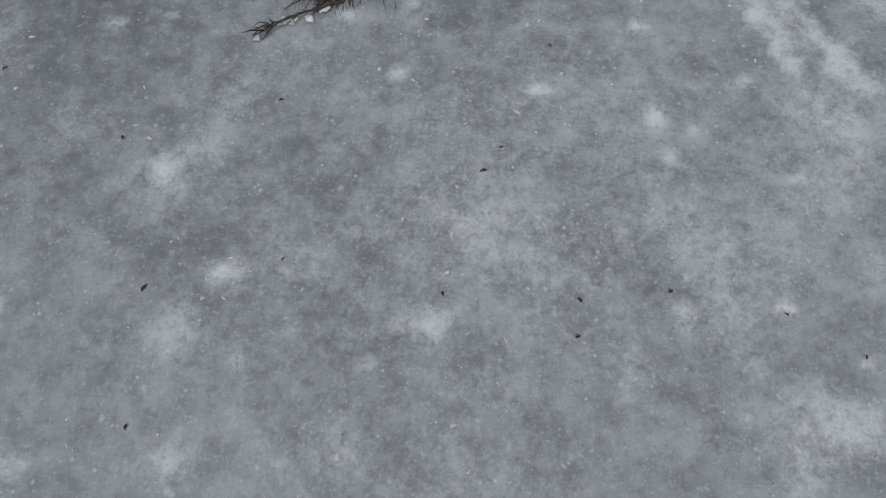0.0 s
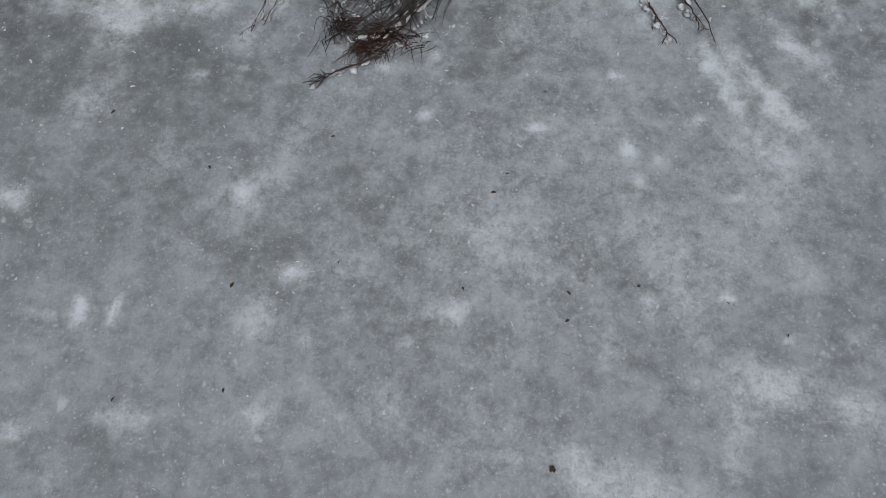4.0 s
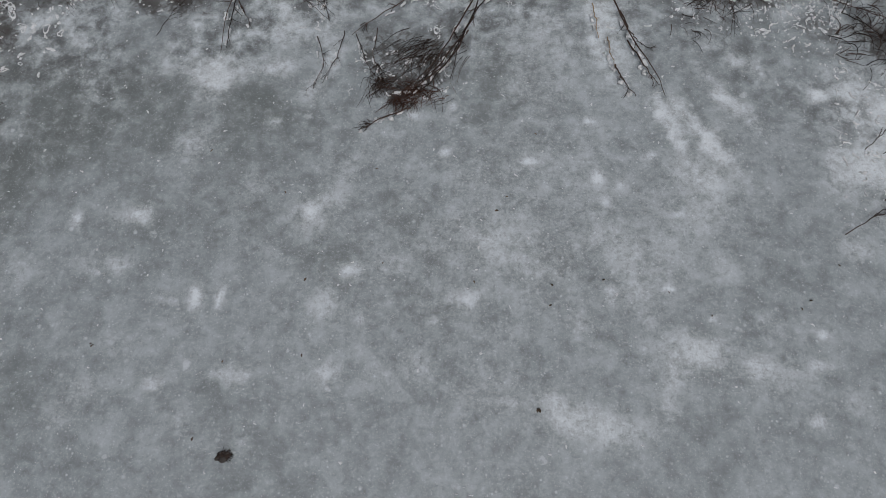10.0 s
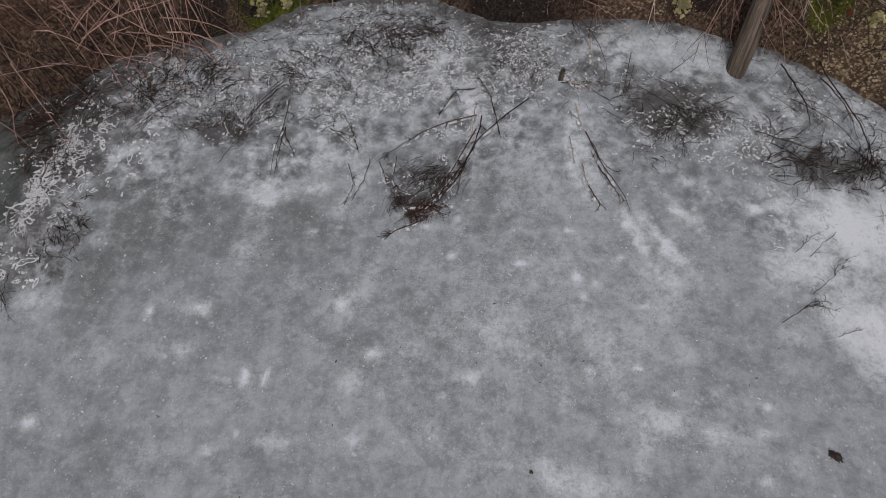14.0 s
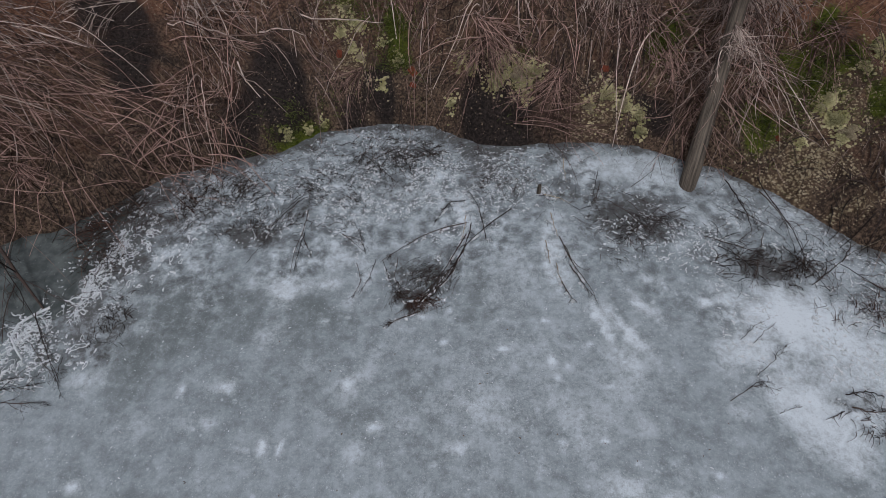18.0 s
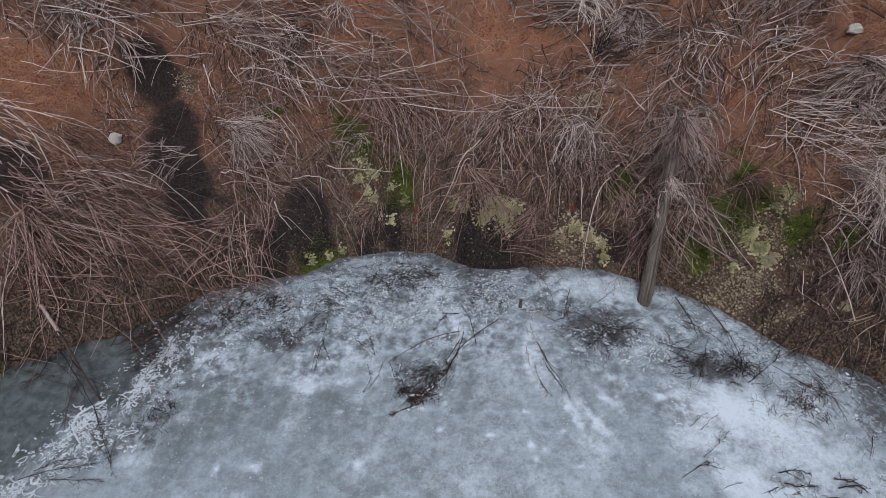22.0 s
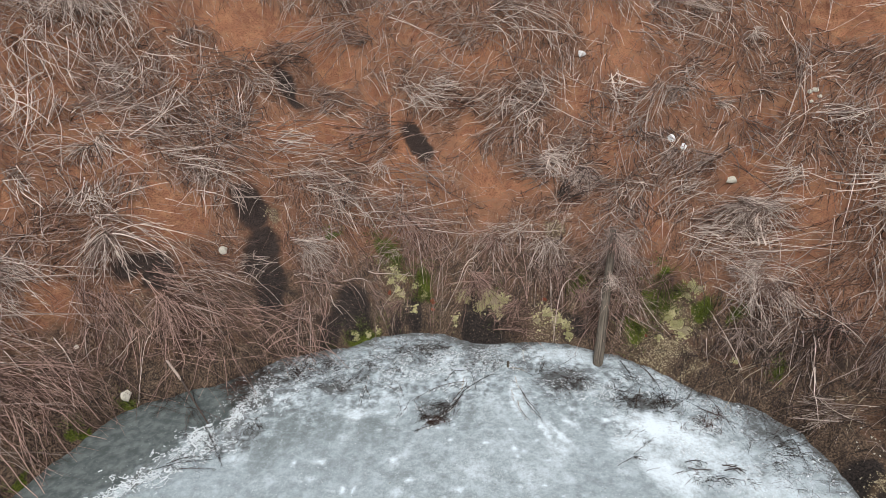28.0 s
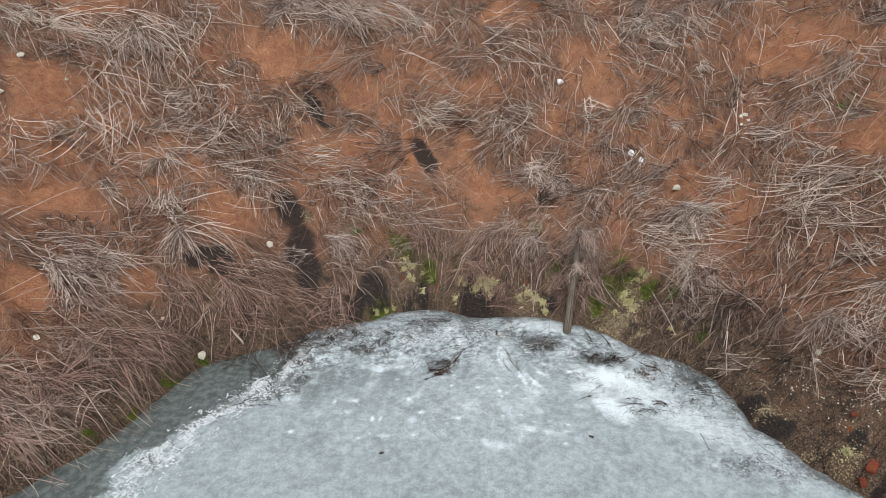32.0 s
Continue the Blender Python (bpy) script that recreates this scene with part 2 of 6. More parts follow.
def waves(x, y, scale, seed, octaves=4):
    """Smooth value noise from -1 to 1, at the given size in metres."""
    rng = np.random.RandomState(seed)
    table, out, amp, total = rng.uniform(-1, 1, (256, 256)), 0, 1.0, 0.0
    for n in range(octaves):
        u, v = x / scale * 2**n + 17.3 * n + 100, y / scale * 2**n + 5.1 * n + 100
        i, j = np.floor(u).astype(int), np.floor(v).astype(int)
        fu, fv = u - i, v - j
        fu, fv = fu * fu * (3 - 2 * fu), fv * fv * (3 - 2 * fv)
        g = lambda a, b: table[a % 256, b % 256]
        out = out + amp * ((g(i, j) * (1 - fu) + g(i + 1, j) * fu) * (1 - fv) + (g(i, j + 1) * (1 - fu) + g(i + 1, j + 1) * fu) * fv)
        total, amp = total + amp, amp * 0.5
    return out / total


def blob(x, y, cx, cy, rx, ry, turn=0.0):
    """1 in the middle of an oval patch, falling off to 0 round its edge."""
    c, s = math.cos(math.radians(turn)), math.sin(math.radians(turn))
    u, v = ((x - cx) * c + (y - cy) * s) / rx, ((y - cy) * c - (x - cx) * s) / ry
    return np.exp(-((u * u + v * v) ** 1.5))


def smooth_height(x, y):
    d = shore_distance(x, y)
    near = np.clip(d, 0, None)
    toe = 0.18 - 0.08 * ease(x, 1.2, 3.4) + 0.10 * ease(x, -2.6, -1.9) * (1 - ease(x, 0.9, 1.5))
    slope = 0.68 - 0.08 * ease(x, 1.5, 4.5)
    h = toe * ease(d, -0.03, 0.17) + slope * near + 0.012 * near * near
    h = np.where(h > 6.5, 6.5 + 2.0 * (1 - np.exp(-(h - 6.5) / 2.0)), h)
    return np.where(d < 0, np.maximum(d * 0.9, -0.9), h), d


def ground_height(x, y):
    x, y = np.asarray(x, float), np.asarray(y, float)
    h, d = smooth_height(x, y)
    rough = ease(d, 0.0, 0.5)
    bumps = 0.22 * waves(x, y, 1.7, 3, 3) + 0.12 * waves(x, y, 0.42, 5, 3) + 0.03 * waves(x, y, 0.12, 6, 2)
    ribs = 0.10 * waves(x, y * 0.25, 0.35, 8, 2) * ease(d, 0.0, 0.15) * (1 - ease(d, 0.8, 1.6))
    lumps = 0.07 * waves(x, y, 0.16, 12, 3) * ease(d, 0.03, 0.15) * (1 - ease(d, 0.9, 1.8))
    return h + lumps + rough * bumps * (1 - ease(np.hypot(x, y), 18, 30)) + ribs


def spread_axis(lo, hi, step, far):
    """Even steps from lo to hi, then ever wider ones out to far on both sides."""
    mid, out, s = list(np.arange(lo, hi + step / 2, step)), [], step
    reach = 0.0
    while reach < far:
        s *= 1.35
        reach += s
        out.append(reach)
    return np.array([lo - r for r in reversed(out)] + mid + [hi + r for r in out])


def sheet(name, xs, ys, heights, material, layers, label, category):
    """One sheet of ground on a grid, with named layers of surface cover."""
    gx, gy = np.meshgrid(xs, ys)
    nx, ny = len(xs), len(ys)
    co = np.stack([gx.ravel(), gy.ravel(), heights(gx, gy).ravel()], 1)
    idx = np.arange(nx * ny).reshape(ny, nx)
    quads = np.stack([idx[:-1, :-1], idx[:-1, 1:], idx[1:, 1:], idx[1:, :-1]], -1).reshape(-1, 4)
    me = bpy.data.meshes.new(name)
    me.vertices.add(len(co))
    me.vertices.foreach_set("co", co.ravel())
    me.loops.add(quads.size)
    me.loops.foreach_set("vertex_index", quads.ravel())
    me.polygons.add(len(quads))
    me.polygons.foreach_set("loop_start", np.arange(0, quads.size, 4))
    me.polygons.foreach_set("use_smooth", np.ones(len(quads), bool))
    me.update(calc_edges=True)
    for key, value in layers(gx, gy).items():
        layer = me.attributes.new(key, "FLOAT", "POINT")
        layer.data.foreach_set("value", np.clip(value, 0, 1).ravel().astype(np.float32))
    me.materials.append(material)
    return tagged(new(name, me), label, category, kind="structure")


# Patches on the bank: x, y, half width, half length, turn.
# Dark soil seams; some small patches paint the shade inside hollows black.
SEAMS_AND_HOLLOW_SHADE = [
    (-4.25, 5.04, 0.57, 0.36, -53), (-3.71, 4.28, 0.73, 0.38, -60), (-1.41, 7.11, 0.63, 0.19, -56), (-5.64, 3.31, 0.35, 0.4, -52),
    (-5.18, 3.33, 0.41, 0.36, -55), (-3.49, 3.76, 0.42, 0.3, -58), (-2.1, 3.95, 0.5, 0.34, -72), (0.24, 3.86, 0.46, 0.38, -29),
    (1.44, 5.32, 0.07, 0.05, 5), (-1.05, 4.1, 0.2, 0.22, -26), (4.95, 1.15, 0.2, 0.2, -71), (5.19, 0.64, 0.34, 0.2, -35), (4.98, 1.21, 0.25, 0.14, -40),
    (6.1, 0.18, 0.09, 0.18, -46), (6.13, -0.44, 0.08, 0.2, -53), (-2.69, 6.99, 0.1, 0.05, -78), (-4.29, 7.75, 0.67, 0.2, -38),
    (1.8, 4.07, 0.21, 0.15, -42),
]
MOSSY = [
    (-1.6, 5.1, 0.36, 0.2, -45), (-0.9, 4.58, 0.32, 0.16, -67), (-0.87, 4.34, 0.16, 0.08, -10), (0.41, 4.11, 0.09, 0.15, -12),
    (-1.88, 3.66, 0.36, 0.1, 31), (1.8, 4.58, 0.14, 0.18, -25), (2.72, 3.86, 0.22, 0.2, -72), (3.15, 4.25, 0.33, 0.2, -78),
    (3.41, 4.37, 0.16, 0.15, -72), (4.21, 3.8, 0.09, 0.15, -54), (3.76, 4.04, 0.18, 0.15, -13), (-2.79, 5.22, 0.18, 0.06, 23),
    (-4.98, 1.56, 0.11, 0.06, 46), (4.56, 2.89, 0.09, 0.12, -25), (3.22, 4.74, 0.19, 0.1, -79), (7.87, 6.8, 0.1, 0.1, -13),
    (-5.28, 0.9, 0.16, 0.05, 78), (-5.45, 0.05, 0.2, 0.04, 80), (-5.66, -0.65, 0.12, 0.05, 70),
]
RUBBLE = [
    (-1.55, 4.73, 0.29, 0.18, -30), (0.05, 4.28, 0.4, 0.1, -22), (1.32, 4.04, 0.28, 0.2, -51), (3.36, 3.92, 0.34, 0.3, -56),
    (3.09, 3.38, 0.17, 0.2, -74), (-3.83, 5.08, 0.21, 0.12, -51), (1.37, 5.46, 0.19, 0.2, -19), (-1.35, 4.25, 0.29, 0.15, -44),
    (1.76, 4.36, 0.13, 0.1, 18), (5.89, -0.08, 0.16, 0.3, -47), (5.14, 0.96, 0.19, 0.15, -9), (5.56, 0.14, 0.06, 0.12, -101),
    (3.46, 3.04, 0.08, 0.2, -74), (3.16, 3.5, 0.44, 0.16, -26), (2.87, 3.33, 0.4, 0.2, -36), (1.16, 3.94, 0.25, 0.15, -7),
    (0.3, 4.24, 0.25, 0.12, -29),
]
BARE_WEST = [
    (-5.36, 4.25, 0.74, 0.35, 18), (-3.9, 6.53, 0.52, 0.4, -22), (-9.78, 5.09, 0.64, 0.5, -8), (-8.38, 3.03, 0.84, 0.4, 39),
    (-5.08, 8.91, 1.11, 0.3, 20), (-7.67, 1.12, 0.42, 0.4, -16), (-6.39, 2.3, 0.47, 0.35, -27), (-9.13, 4.17, 0.47, 0.3, -28),
]
BARE_EAST = [
    (-2.46, 8.03, 0.33, 0.25, -2), (-1.8, 7.2, 0.72, 0.2, -74), (-0.31, 7.37, 0.57, 0.25, -75), (0.2, 6.39, 0.32, 0.25, -40),
    (3.22, 5.54, 0.39, 0.35, -41), (3.27, 6.17, 0.14, 0.3, -29), (4.97, 6.26, 0.5, 0.5, -61), (-3.53, 8.68, 0.65, 0.4, -43),
    (-3.52, 6.92, 0.59, 0.4, -9), (7.18, 8.51, 0.91, 0.5, -48), (8.07, 5.85, 0.46, 0.4, -84), (5.08, 6.51, 0.17, 0.3, -56),
    (-3.5, 4.25, 0.22, 0.3, -26),
]
BARE_CLAY = BARE_WEST + BARE_EAST


def patches(rows, x, y):
    out = np.zeros_like(x)
    x, y = x + 0.17 * waves(x, y, 0.4, 51, 4), y + 0.17 * waves(x, y, 0.4, 52, 4)
    for cx, cy, rx, ry, turn in rows:
        out = np.maximum(out, blob(x, y, cx, cy, rx, ry, turn))
    return out


def litter_cover(x, y):
    """How thickly dead stalks cover the bank: thin on the bare clay."""
    return np.clip(0.62 + 0.55 * waves(x, y, 0.9, 21, 3) - 0.75 * patches(BARE_CLAY, x, y), 0, 1)


def ground_layers(x, y):
    d = shore_distance(x, y)
    black = patches(SEAMS_AND_HOLLOW_SHADE, x, y)
    toe = (1 - ease(d, 0.25, 0.75))
    return {
        "litter": (litter_cover(x, y) + 0.25 * (1 - ease(d, 1.4, 3.2))) * ease(d, 0.3, 1.2),
        # Wet foot of the bank, with its occlusion shade painted in too.
        "damp_shade": np.maximum(np.maximum(toe * 0.75, 0.62 * (1 - ease(d, 0.8, 2.2))), 0.3 * blob(x, y, 5.6, 1.7, 1.1, 1.5)),
        # Seams, plus black streaks painted for shaded hollows along the foot.
        "black": black + 0.75 * toe * ease(waves(x, y * 0.3, 0.5, 31, 2), 0.15, 0.5) * ease(x, -3.2, -2.4) * (1 - ease(x, 1.6, 2.2)),
        "moss": patches(MOSSY, x, y),
        "rubble": np.maximum(patches(RUBBLE, x, y), 0.0),
    }


ground = sheet("ground", spread_axis(-10.5, 9.5, 0.036, 400), spread_axis(-2.0, 13.2, 0.038, 400), ground_height, GROUND, ground_layers,
               "steep bank of reddish clay with dark seams, hollows painted dark and moss", "ground")

# Frost in the ice: x, y, half width, half length, strength.
SPOTS_WEST = [
    (-2.52, -0.02, 0.047, 0.037, 0.75), (-2.03, 0.77, 0.026, 0.028, 0.8), (-1.73, 0.53, 0.052, 0.038, 0.35), (-1.66, 0.84, 0.053, 0.049, 0.65), (-1.35, -0.06, 0.038, 0.029, 0.55), (-1.25, 0.41, 0.029, 0.056, 0.8),
    (-1.12, 0.42, 0.016, 0.053, 0.85), (-1.05, 1.5, 0.033, 0.029, 0.4), (-0.9, 0.05, 0.024, 0.036, 0.55), (-0.71, 0.95, 0.045, 0.043, 0.8), (-0.55, 0.48, 0.054, 0.054, 0.25), (-0.48, 0.08, 0.046, 0.054, 0.4),
    (-0.45, 0.64, 0.051, 0.035, 0.7), (-0.34, 0.39, 0.024, 0.039, 0.4), (-0.24, 1.62, 0.033, 0.025, 0.5), (-0.03, 1.41, 0.025, 0.022, 0.7), (-0.02, 1.71, 0.024, 0.024, 0.6),
]
SPOTS_EAST = [
    (0.03, 0.42, 0.024, 0.02, 0.4), (0.21, 0.56, 0.041, 0.038, 0.5), (0.46, 1.4, 0.029, 0.021, 0.9), (0.78, 1.7, 0.032, 0.017, 0.9), (0.79, 0.5, 0.052, 0.044, 0.35), (0.84, 1.34, 0.025, 0.031, 1),
    (0.89, 1.2, 0.028, 0.02, 0.5), (0.95, 0.65, 0.033, 0.018, 0.4), (0.95, 0.7, 0.029, 0.017, 0.55), (0.98, 1.32, 0.021, 0.018, 0.5), (1.13, 1.52, 0.026, 0.025, 0.5), (1.24, 0.74, 0.02, 0.017, 0.7),
    (1.25, 0.11, 0.039, 0.055, 0.35), (1.28, 0.35, 0.047, 0.056, 0.35), (1.3, 1.17, 0.022, 0.025, 0.45), (1.47, 0.6, 0.016, 0.017, 0.6), (1.68, 0.4, 0.053, 0.041, 0.45), (1.96, 0.14, 0.039, 0.033, 0.5),
    (2, 0.42, 0.046, 0.026, 0.5), (2.02, 0.59, 0.032, 0.018, 0.6), (2.1, 2.02, 0.035, 0.032, 0.9),
]
CLOUDS_FAR_WEST = [
    (-2.31, 0.43, 0.164, 0.082, 0.25), (-1.87, 0.53, 0.099, 0.059, 0.3), (-1.81, 1.89, 0.037, 0.13, 0.4), (-1.78, -0.25, 0.07, 0.054, 0.3), (-1.77, 0.82, 0.085, 0.055, 0.35), (-1.7, -0.15, 0.113, 0.063, 0.3),
    (-1.6, 0.1, 0.067, 0.053, 0.25), (-1.52, 1.78, 0.13, 0.076, 0.7), (-1.47, 1.31, 0.1, 0.099, 0.55), (-1.42, 1.8, 0.15, 0.05, 0.5), (-1.4, 0.37, 0.062, 0.022, 0.55), (-1.17, -0.23, 0.063, 0.048, 0.25),
]
CLOUDS_WEST = [
    (-1.14, 1.85, 0.093, 0.025, 0.8), (-1.09, 2.15, 0.169, 0.107, 0.5), (-1.08, 1.09, 0.095, 0.086, 0.28), (-0.99, 0.02, 0.072, 0.043, 0.65), (-0.93, 0.73, 0.099, 0.069, 0.22), (-0.87, 1.73, 0.043, 0.074, 0.6),
    (-0.83, 2.19, 0.074, 0.135, 0.5), (-0.83, -0.26, 0.04, 0.064, 0.35), (-0.72, 0.93, 0.106, 0.101, 0.5), (-0.63, 1.06, 0.108, 0.064, 0.4), (-0.57, 1.25, 0.106, 0.079, 0.4), (-0.55, 0.4, 0.093, 0.053, 0.35),
    (-0.42, 1.45, 0.143, 0.112, 0.22),
]
CLOUDS_MIDDLE = [
    (-0.24, 0.7, 0.063, 0.048, 0.55), (-0.18, 0.13, 0.151, 0.066, 0.22), (-0.07, 0.83, 0.083, 0.033, 0.25), (-0.02, 0.2, 0.069, 0.071, 0.35), (0.1, 1.28, 0.128, 0.067, 0.25), (0.14, 0.56, 0.07, 0.054, 0.6),
    (0.26, 0.93, 0.083, 0.071, 0.45), (0.28, 0.1, 0.114, 0.071, 0.25), (0.31, 0.91, 0.162, 0.123, 0.33), (0.36, 0.42, 0.087, 0.044, 0.22), (0.41, 0.18, 0.082, 0.052, 0.22), (0.44, 2.38, 0.122, 0.095, 0.4),
    (0.44, 1.89, 0.14, 0.1, 0.35), (0.55, 1.3, 0.5, 0.5, 0.22), (0.1, 0.75, 0.9, 0.5, 0.13),
]
CLOUDS_EAST = [
    (0.47, 0.05, 0.092, 0.039, 0.3), (0.49, 2.18, 0.277, 0.148, 0.4), (0.5, 0.81, 0.128, 0.105, 0.3), (0.74, 0.06, 0.114, 0.033, 0.3), (0.86, 0.98, 0.095, 0.047, 0.25), (0.88, -0.02, 0.215, 0.062, 0.35),
    (0.92, 1, 0.086, 0.081, 0.3), (0.97, 0.01, 0.182, 0.044, 0.4), (1.09, 0.92, 0.128, 0.103, 0.33), (1.1, 0.69, 0.074, 0.095, 0.5), (1.14, 0.86, 0.126, 0.091, 0.35), (1.18, 0.58, 0.052, 0.062, 0.3),
    (1.27, 0.26, 0.053, 0.063, 0.65),
]
CLOUDS_FAR_EAST = [
    (1.35, 0.4, 0.171, 0.068, 0.45), (1.36, 0.44, 0.112, 0.06, 0.5), (1.42, 0.42, 0.082, 0.07, 0.6), (1.42, 1.25, 0.223, 0.286, 0.38), (1.54, 0.9, 0.076, 0.06, 0.3), (1.7, 0.36, 0.118, 0.053, 0.4),
    (1.74, 0.6, 0.077, 0.056, 0.25), (1.8, 0.37, 0.116, 0.089, 0.3), (2.15, 0.26, 0.086, 0.051, 0.35), (2.21, 1.56, 0.059, 0.152, 0.75), (2.23, 1.09, 0.079, 0.062, 0.6), (2.52, 1.21, 0.047, 0.108, 0.75),
    (2.67, 0.98, 0.077, 0.085, 0.6),
]
# Frost near the shore: x, y, half width, half length, turn, strength.
FROST_SHORE = [
    (2.75, 1.93, 0.50, 0.27, -6, 1.0), (2.44, 1.58, 0.2, 0.2, 0, 0.75), (2.72, 1.2, 0.24, 0.26, 20, 0.95), (3.24, 1.55, 0.52, 0.32, -15, 0.62),
    (3.5, 2.4, 0.45, 0.3, -40, 0.15), (3.15, 2.98, 0.42, 0.26, -35, 0.3), (-1.45, 1.8, 0.2, 0.08, 0, 0.25), (-3.05, 1.42, 0.22, 0.34, 0, 0.5),
    (-2.84, 0.78, 0.15, 0.14, 0, 0.4), (1.65, 3.5, 0.6, 0.2, -5, 0.55), (2.98, 0.92, 0.2, 0.2, 0, 0.8), (0.85, 2.5, 0.14, 0.43, 12, 0.5),
    (3.9, 0.95, 0.55, 0.3, -30, 0.5), (4.4, 0.75, 0.55, 0.4, -40, 0.28), (5.1, 0.1, 0.6, 0.4, -45, 0.28), (-2.63, 2.62, 0.35, 0.3, 30, 0.35),
]
FROST_RAYS = [
    (1.29, 1.64, 0.21, 0.033, -62, 0.55), (1.44, 1.68, 0.28, 0.039, -46, 0.8), (1.61, 1.93, 0.27, 0.042, -46, 0.45), (1.2, 1.81, 0.13, 0.03, -60, 0.55),
    (1.69, 2.2, 0.15, 0.042, -37, 0.3), (1.45, 1.67, 0.16, 0.067, -37, 0.35), (1.43, 1.38, 0.13, 0.073, -54, 0.28), (1.6, 1.93, 0.12, 0.048, -30, 0.4),
    (0.83, 2.3, 0.33, 0.05, -78, 0.45), (-1.45, 1.76, 0.09, 0.12, -10, 0.5), (-0.8, 1.93, 0.19, 0.05, 68, 0.5), (-1.1, 1.87, 0.08, 0.05, 23, 0.5),
    (0, 2.69, 0.3, 0.05, -82, 0.5), (3.04, 1.05, 0.42, 0.1, 28, 0.5), (0.8, 0.04, 0.22, 0.06, -17, 0.35), (5.23, 1.04, 1.4, 0.1, -65, 0.2),
]
MURKY = [
    (-0.58, 0.67, 0.24, 0.17, 0, 0.7), (0.03, 0.88, 0.23, 0.18, 0, 0.8), (-0.28, 1.04, 0.13, 0.25, 0, 0.6), (0.66, 0.86, 0.12, 0.15, 0, 0.6),
    (0, 0.48, 0.22, 0.12, 0, 0.7), (0.17, 1.28, 0.23, 0.13, 0, 0.3), (-1.13, 0.86, 0.16, 0.19, 0, 0.4), (1.1, 1.12, 0.11, 0.21, 0, 0.3),
    (-1.75, 1.5, 1.0, 0.33, -4, 0.75), (-0.95, 1.62, 0.5, 0.2, -5, 0.5), (-1.5, 0.95, 0.7, 0.25, 0, 0.45), (0.1, 1.95, 0.3, 0.3, 0, 0.4),
    (-2.5, 1.4, 0.48, 0.44, 0, 0.8), (-2.49, 0.88, 0.23, 0.54, 0, 0.6), (0.28, 1.78, 0.27, 0.38, 0, 0.5), (-2.1, -0.26, 0.39, 0.2, 0, 0.4),
]
DIRTY_WEST = [
    (-3.25, 1.95, 0.4, 0.35, 0, 0.8), (-3.06, 1.22, 0.29, 0.3, 0, 0.7), (-3.3, 2.5, 0.37, 0.38, 0, 0.6), (-1.53, 2.73, 0.18, 0.24, 0, 0.5),
    (-1.96, 2.29, 0.31, 0.14, 0, 0.7), (-1.98, 2.31, 0.28, 0.16, 0, 0.7), (-0.24, 2.0, 0.28, 0.28, 0, 0.7), (-0.49, 1.84, 0.1, 0.14, 0, 0.7),
    (-0.42, 2.24, 0.37, 0.42, 0, 0.35), (-0.8, 3.53, 0.28, 0.27, 0, 0.5), (-2.98, 1.14, 0.3, 0.31, 0, 0.5), (-2.75, 2.46, 0.35, 0.24, 0, 0.4),
]
DIRTY_EAST = [
    (1.61, 2.88, 0.32, 0.26, 0, 0.8), (1.51, 2.81, 0.38, 0.31, 0, 0.3), (2.45, 2.49, 0.44, 0.26, 0, 0.4), (2.68, 2.45, 0.3, 0.23, 0, 0.8),
    (0.27, 3.29, 0.23, 0.25, 0, 0.4), (3.1, 1.17, 0.21, 0.1, 0, 0.8), (1.38, 2.95, 0.59, 0.35, 0, 0.5), (4.17, 2.15, 0.38, 0.39, 0, 0.5),
    (4.64, -0.1, 0.73, 0.24, 0, 0.5), (3.58, 1.19, 0.56, 0.15, 0, 0.6), (3.45, 2.35, 0.4, 0.25, -40, 0.35), (4.1, 1.75, 0.25, 0.35, 0, 0.35),
]
THAW_EDGE = [(-9.3, -9.0), (-7.4, -5.0), (-5.6, -2.8), (-5.2, -2.1), (-4.8, -1.64), (-4.75, -0.96), (-4.45, -0.44), (-4.25, 0.13), (-4.0, 0.62), (-3.65, 0.9), (-3.72, 1.16), (-3.4, 1.4), (-3.4, 1.8), (-3.3, 2.3), (-3.4, 2.75)]


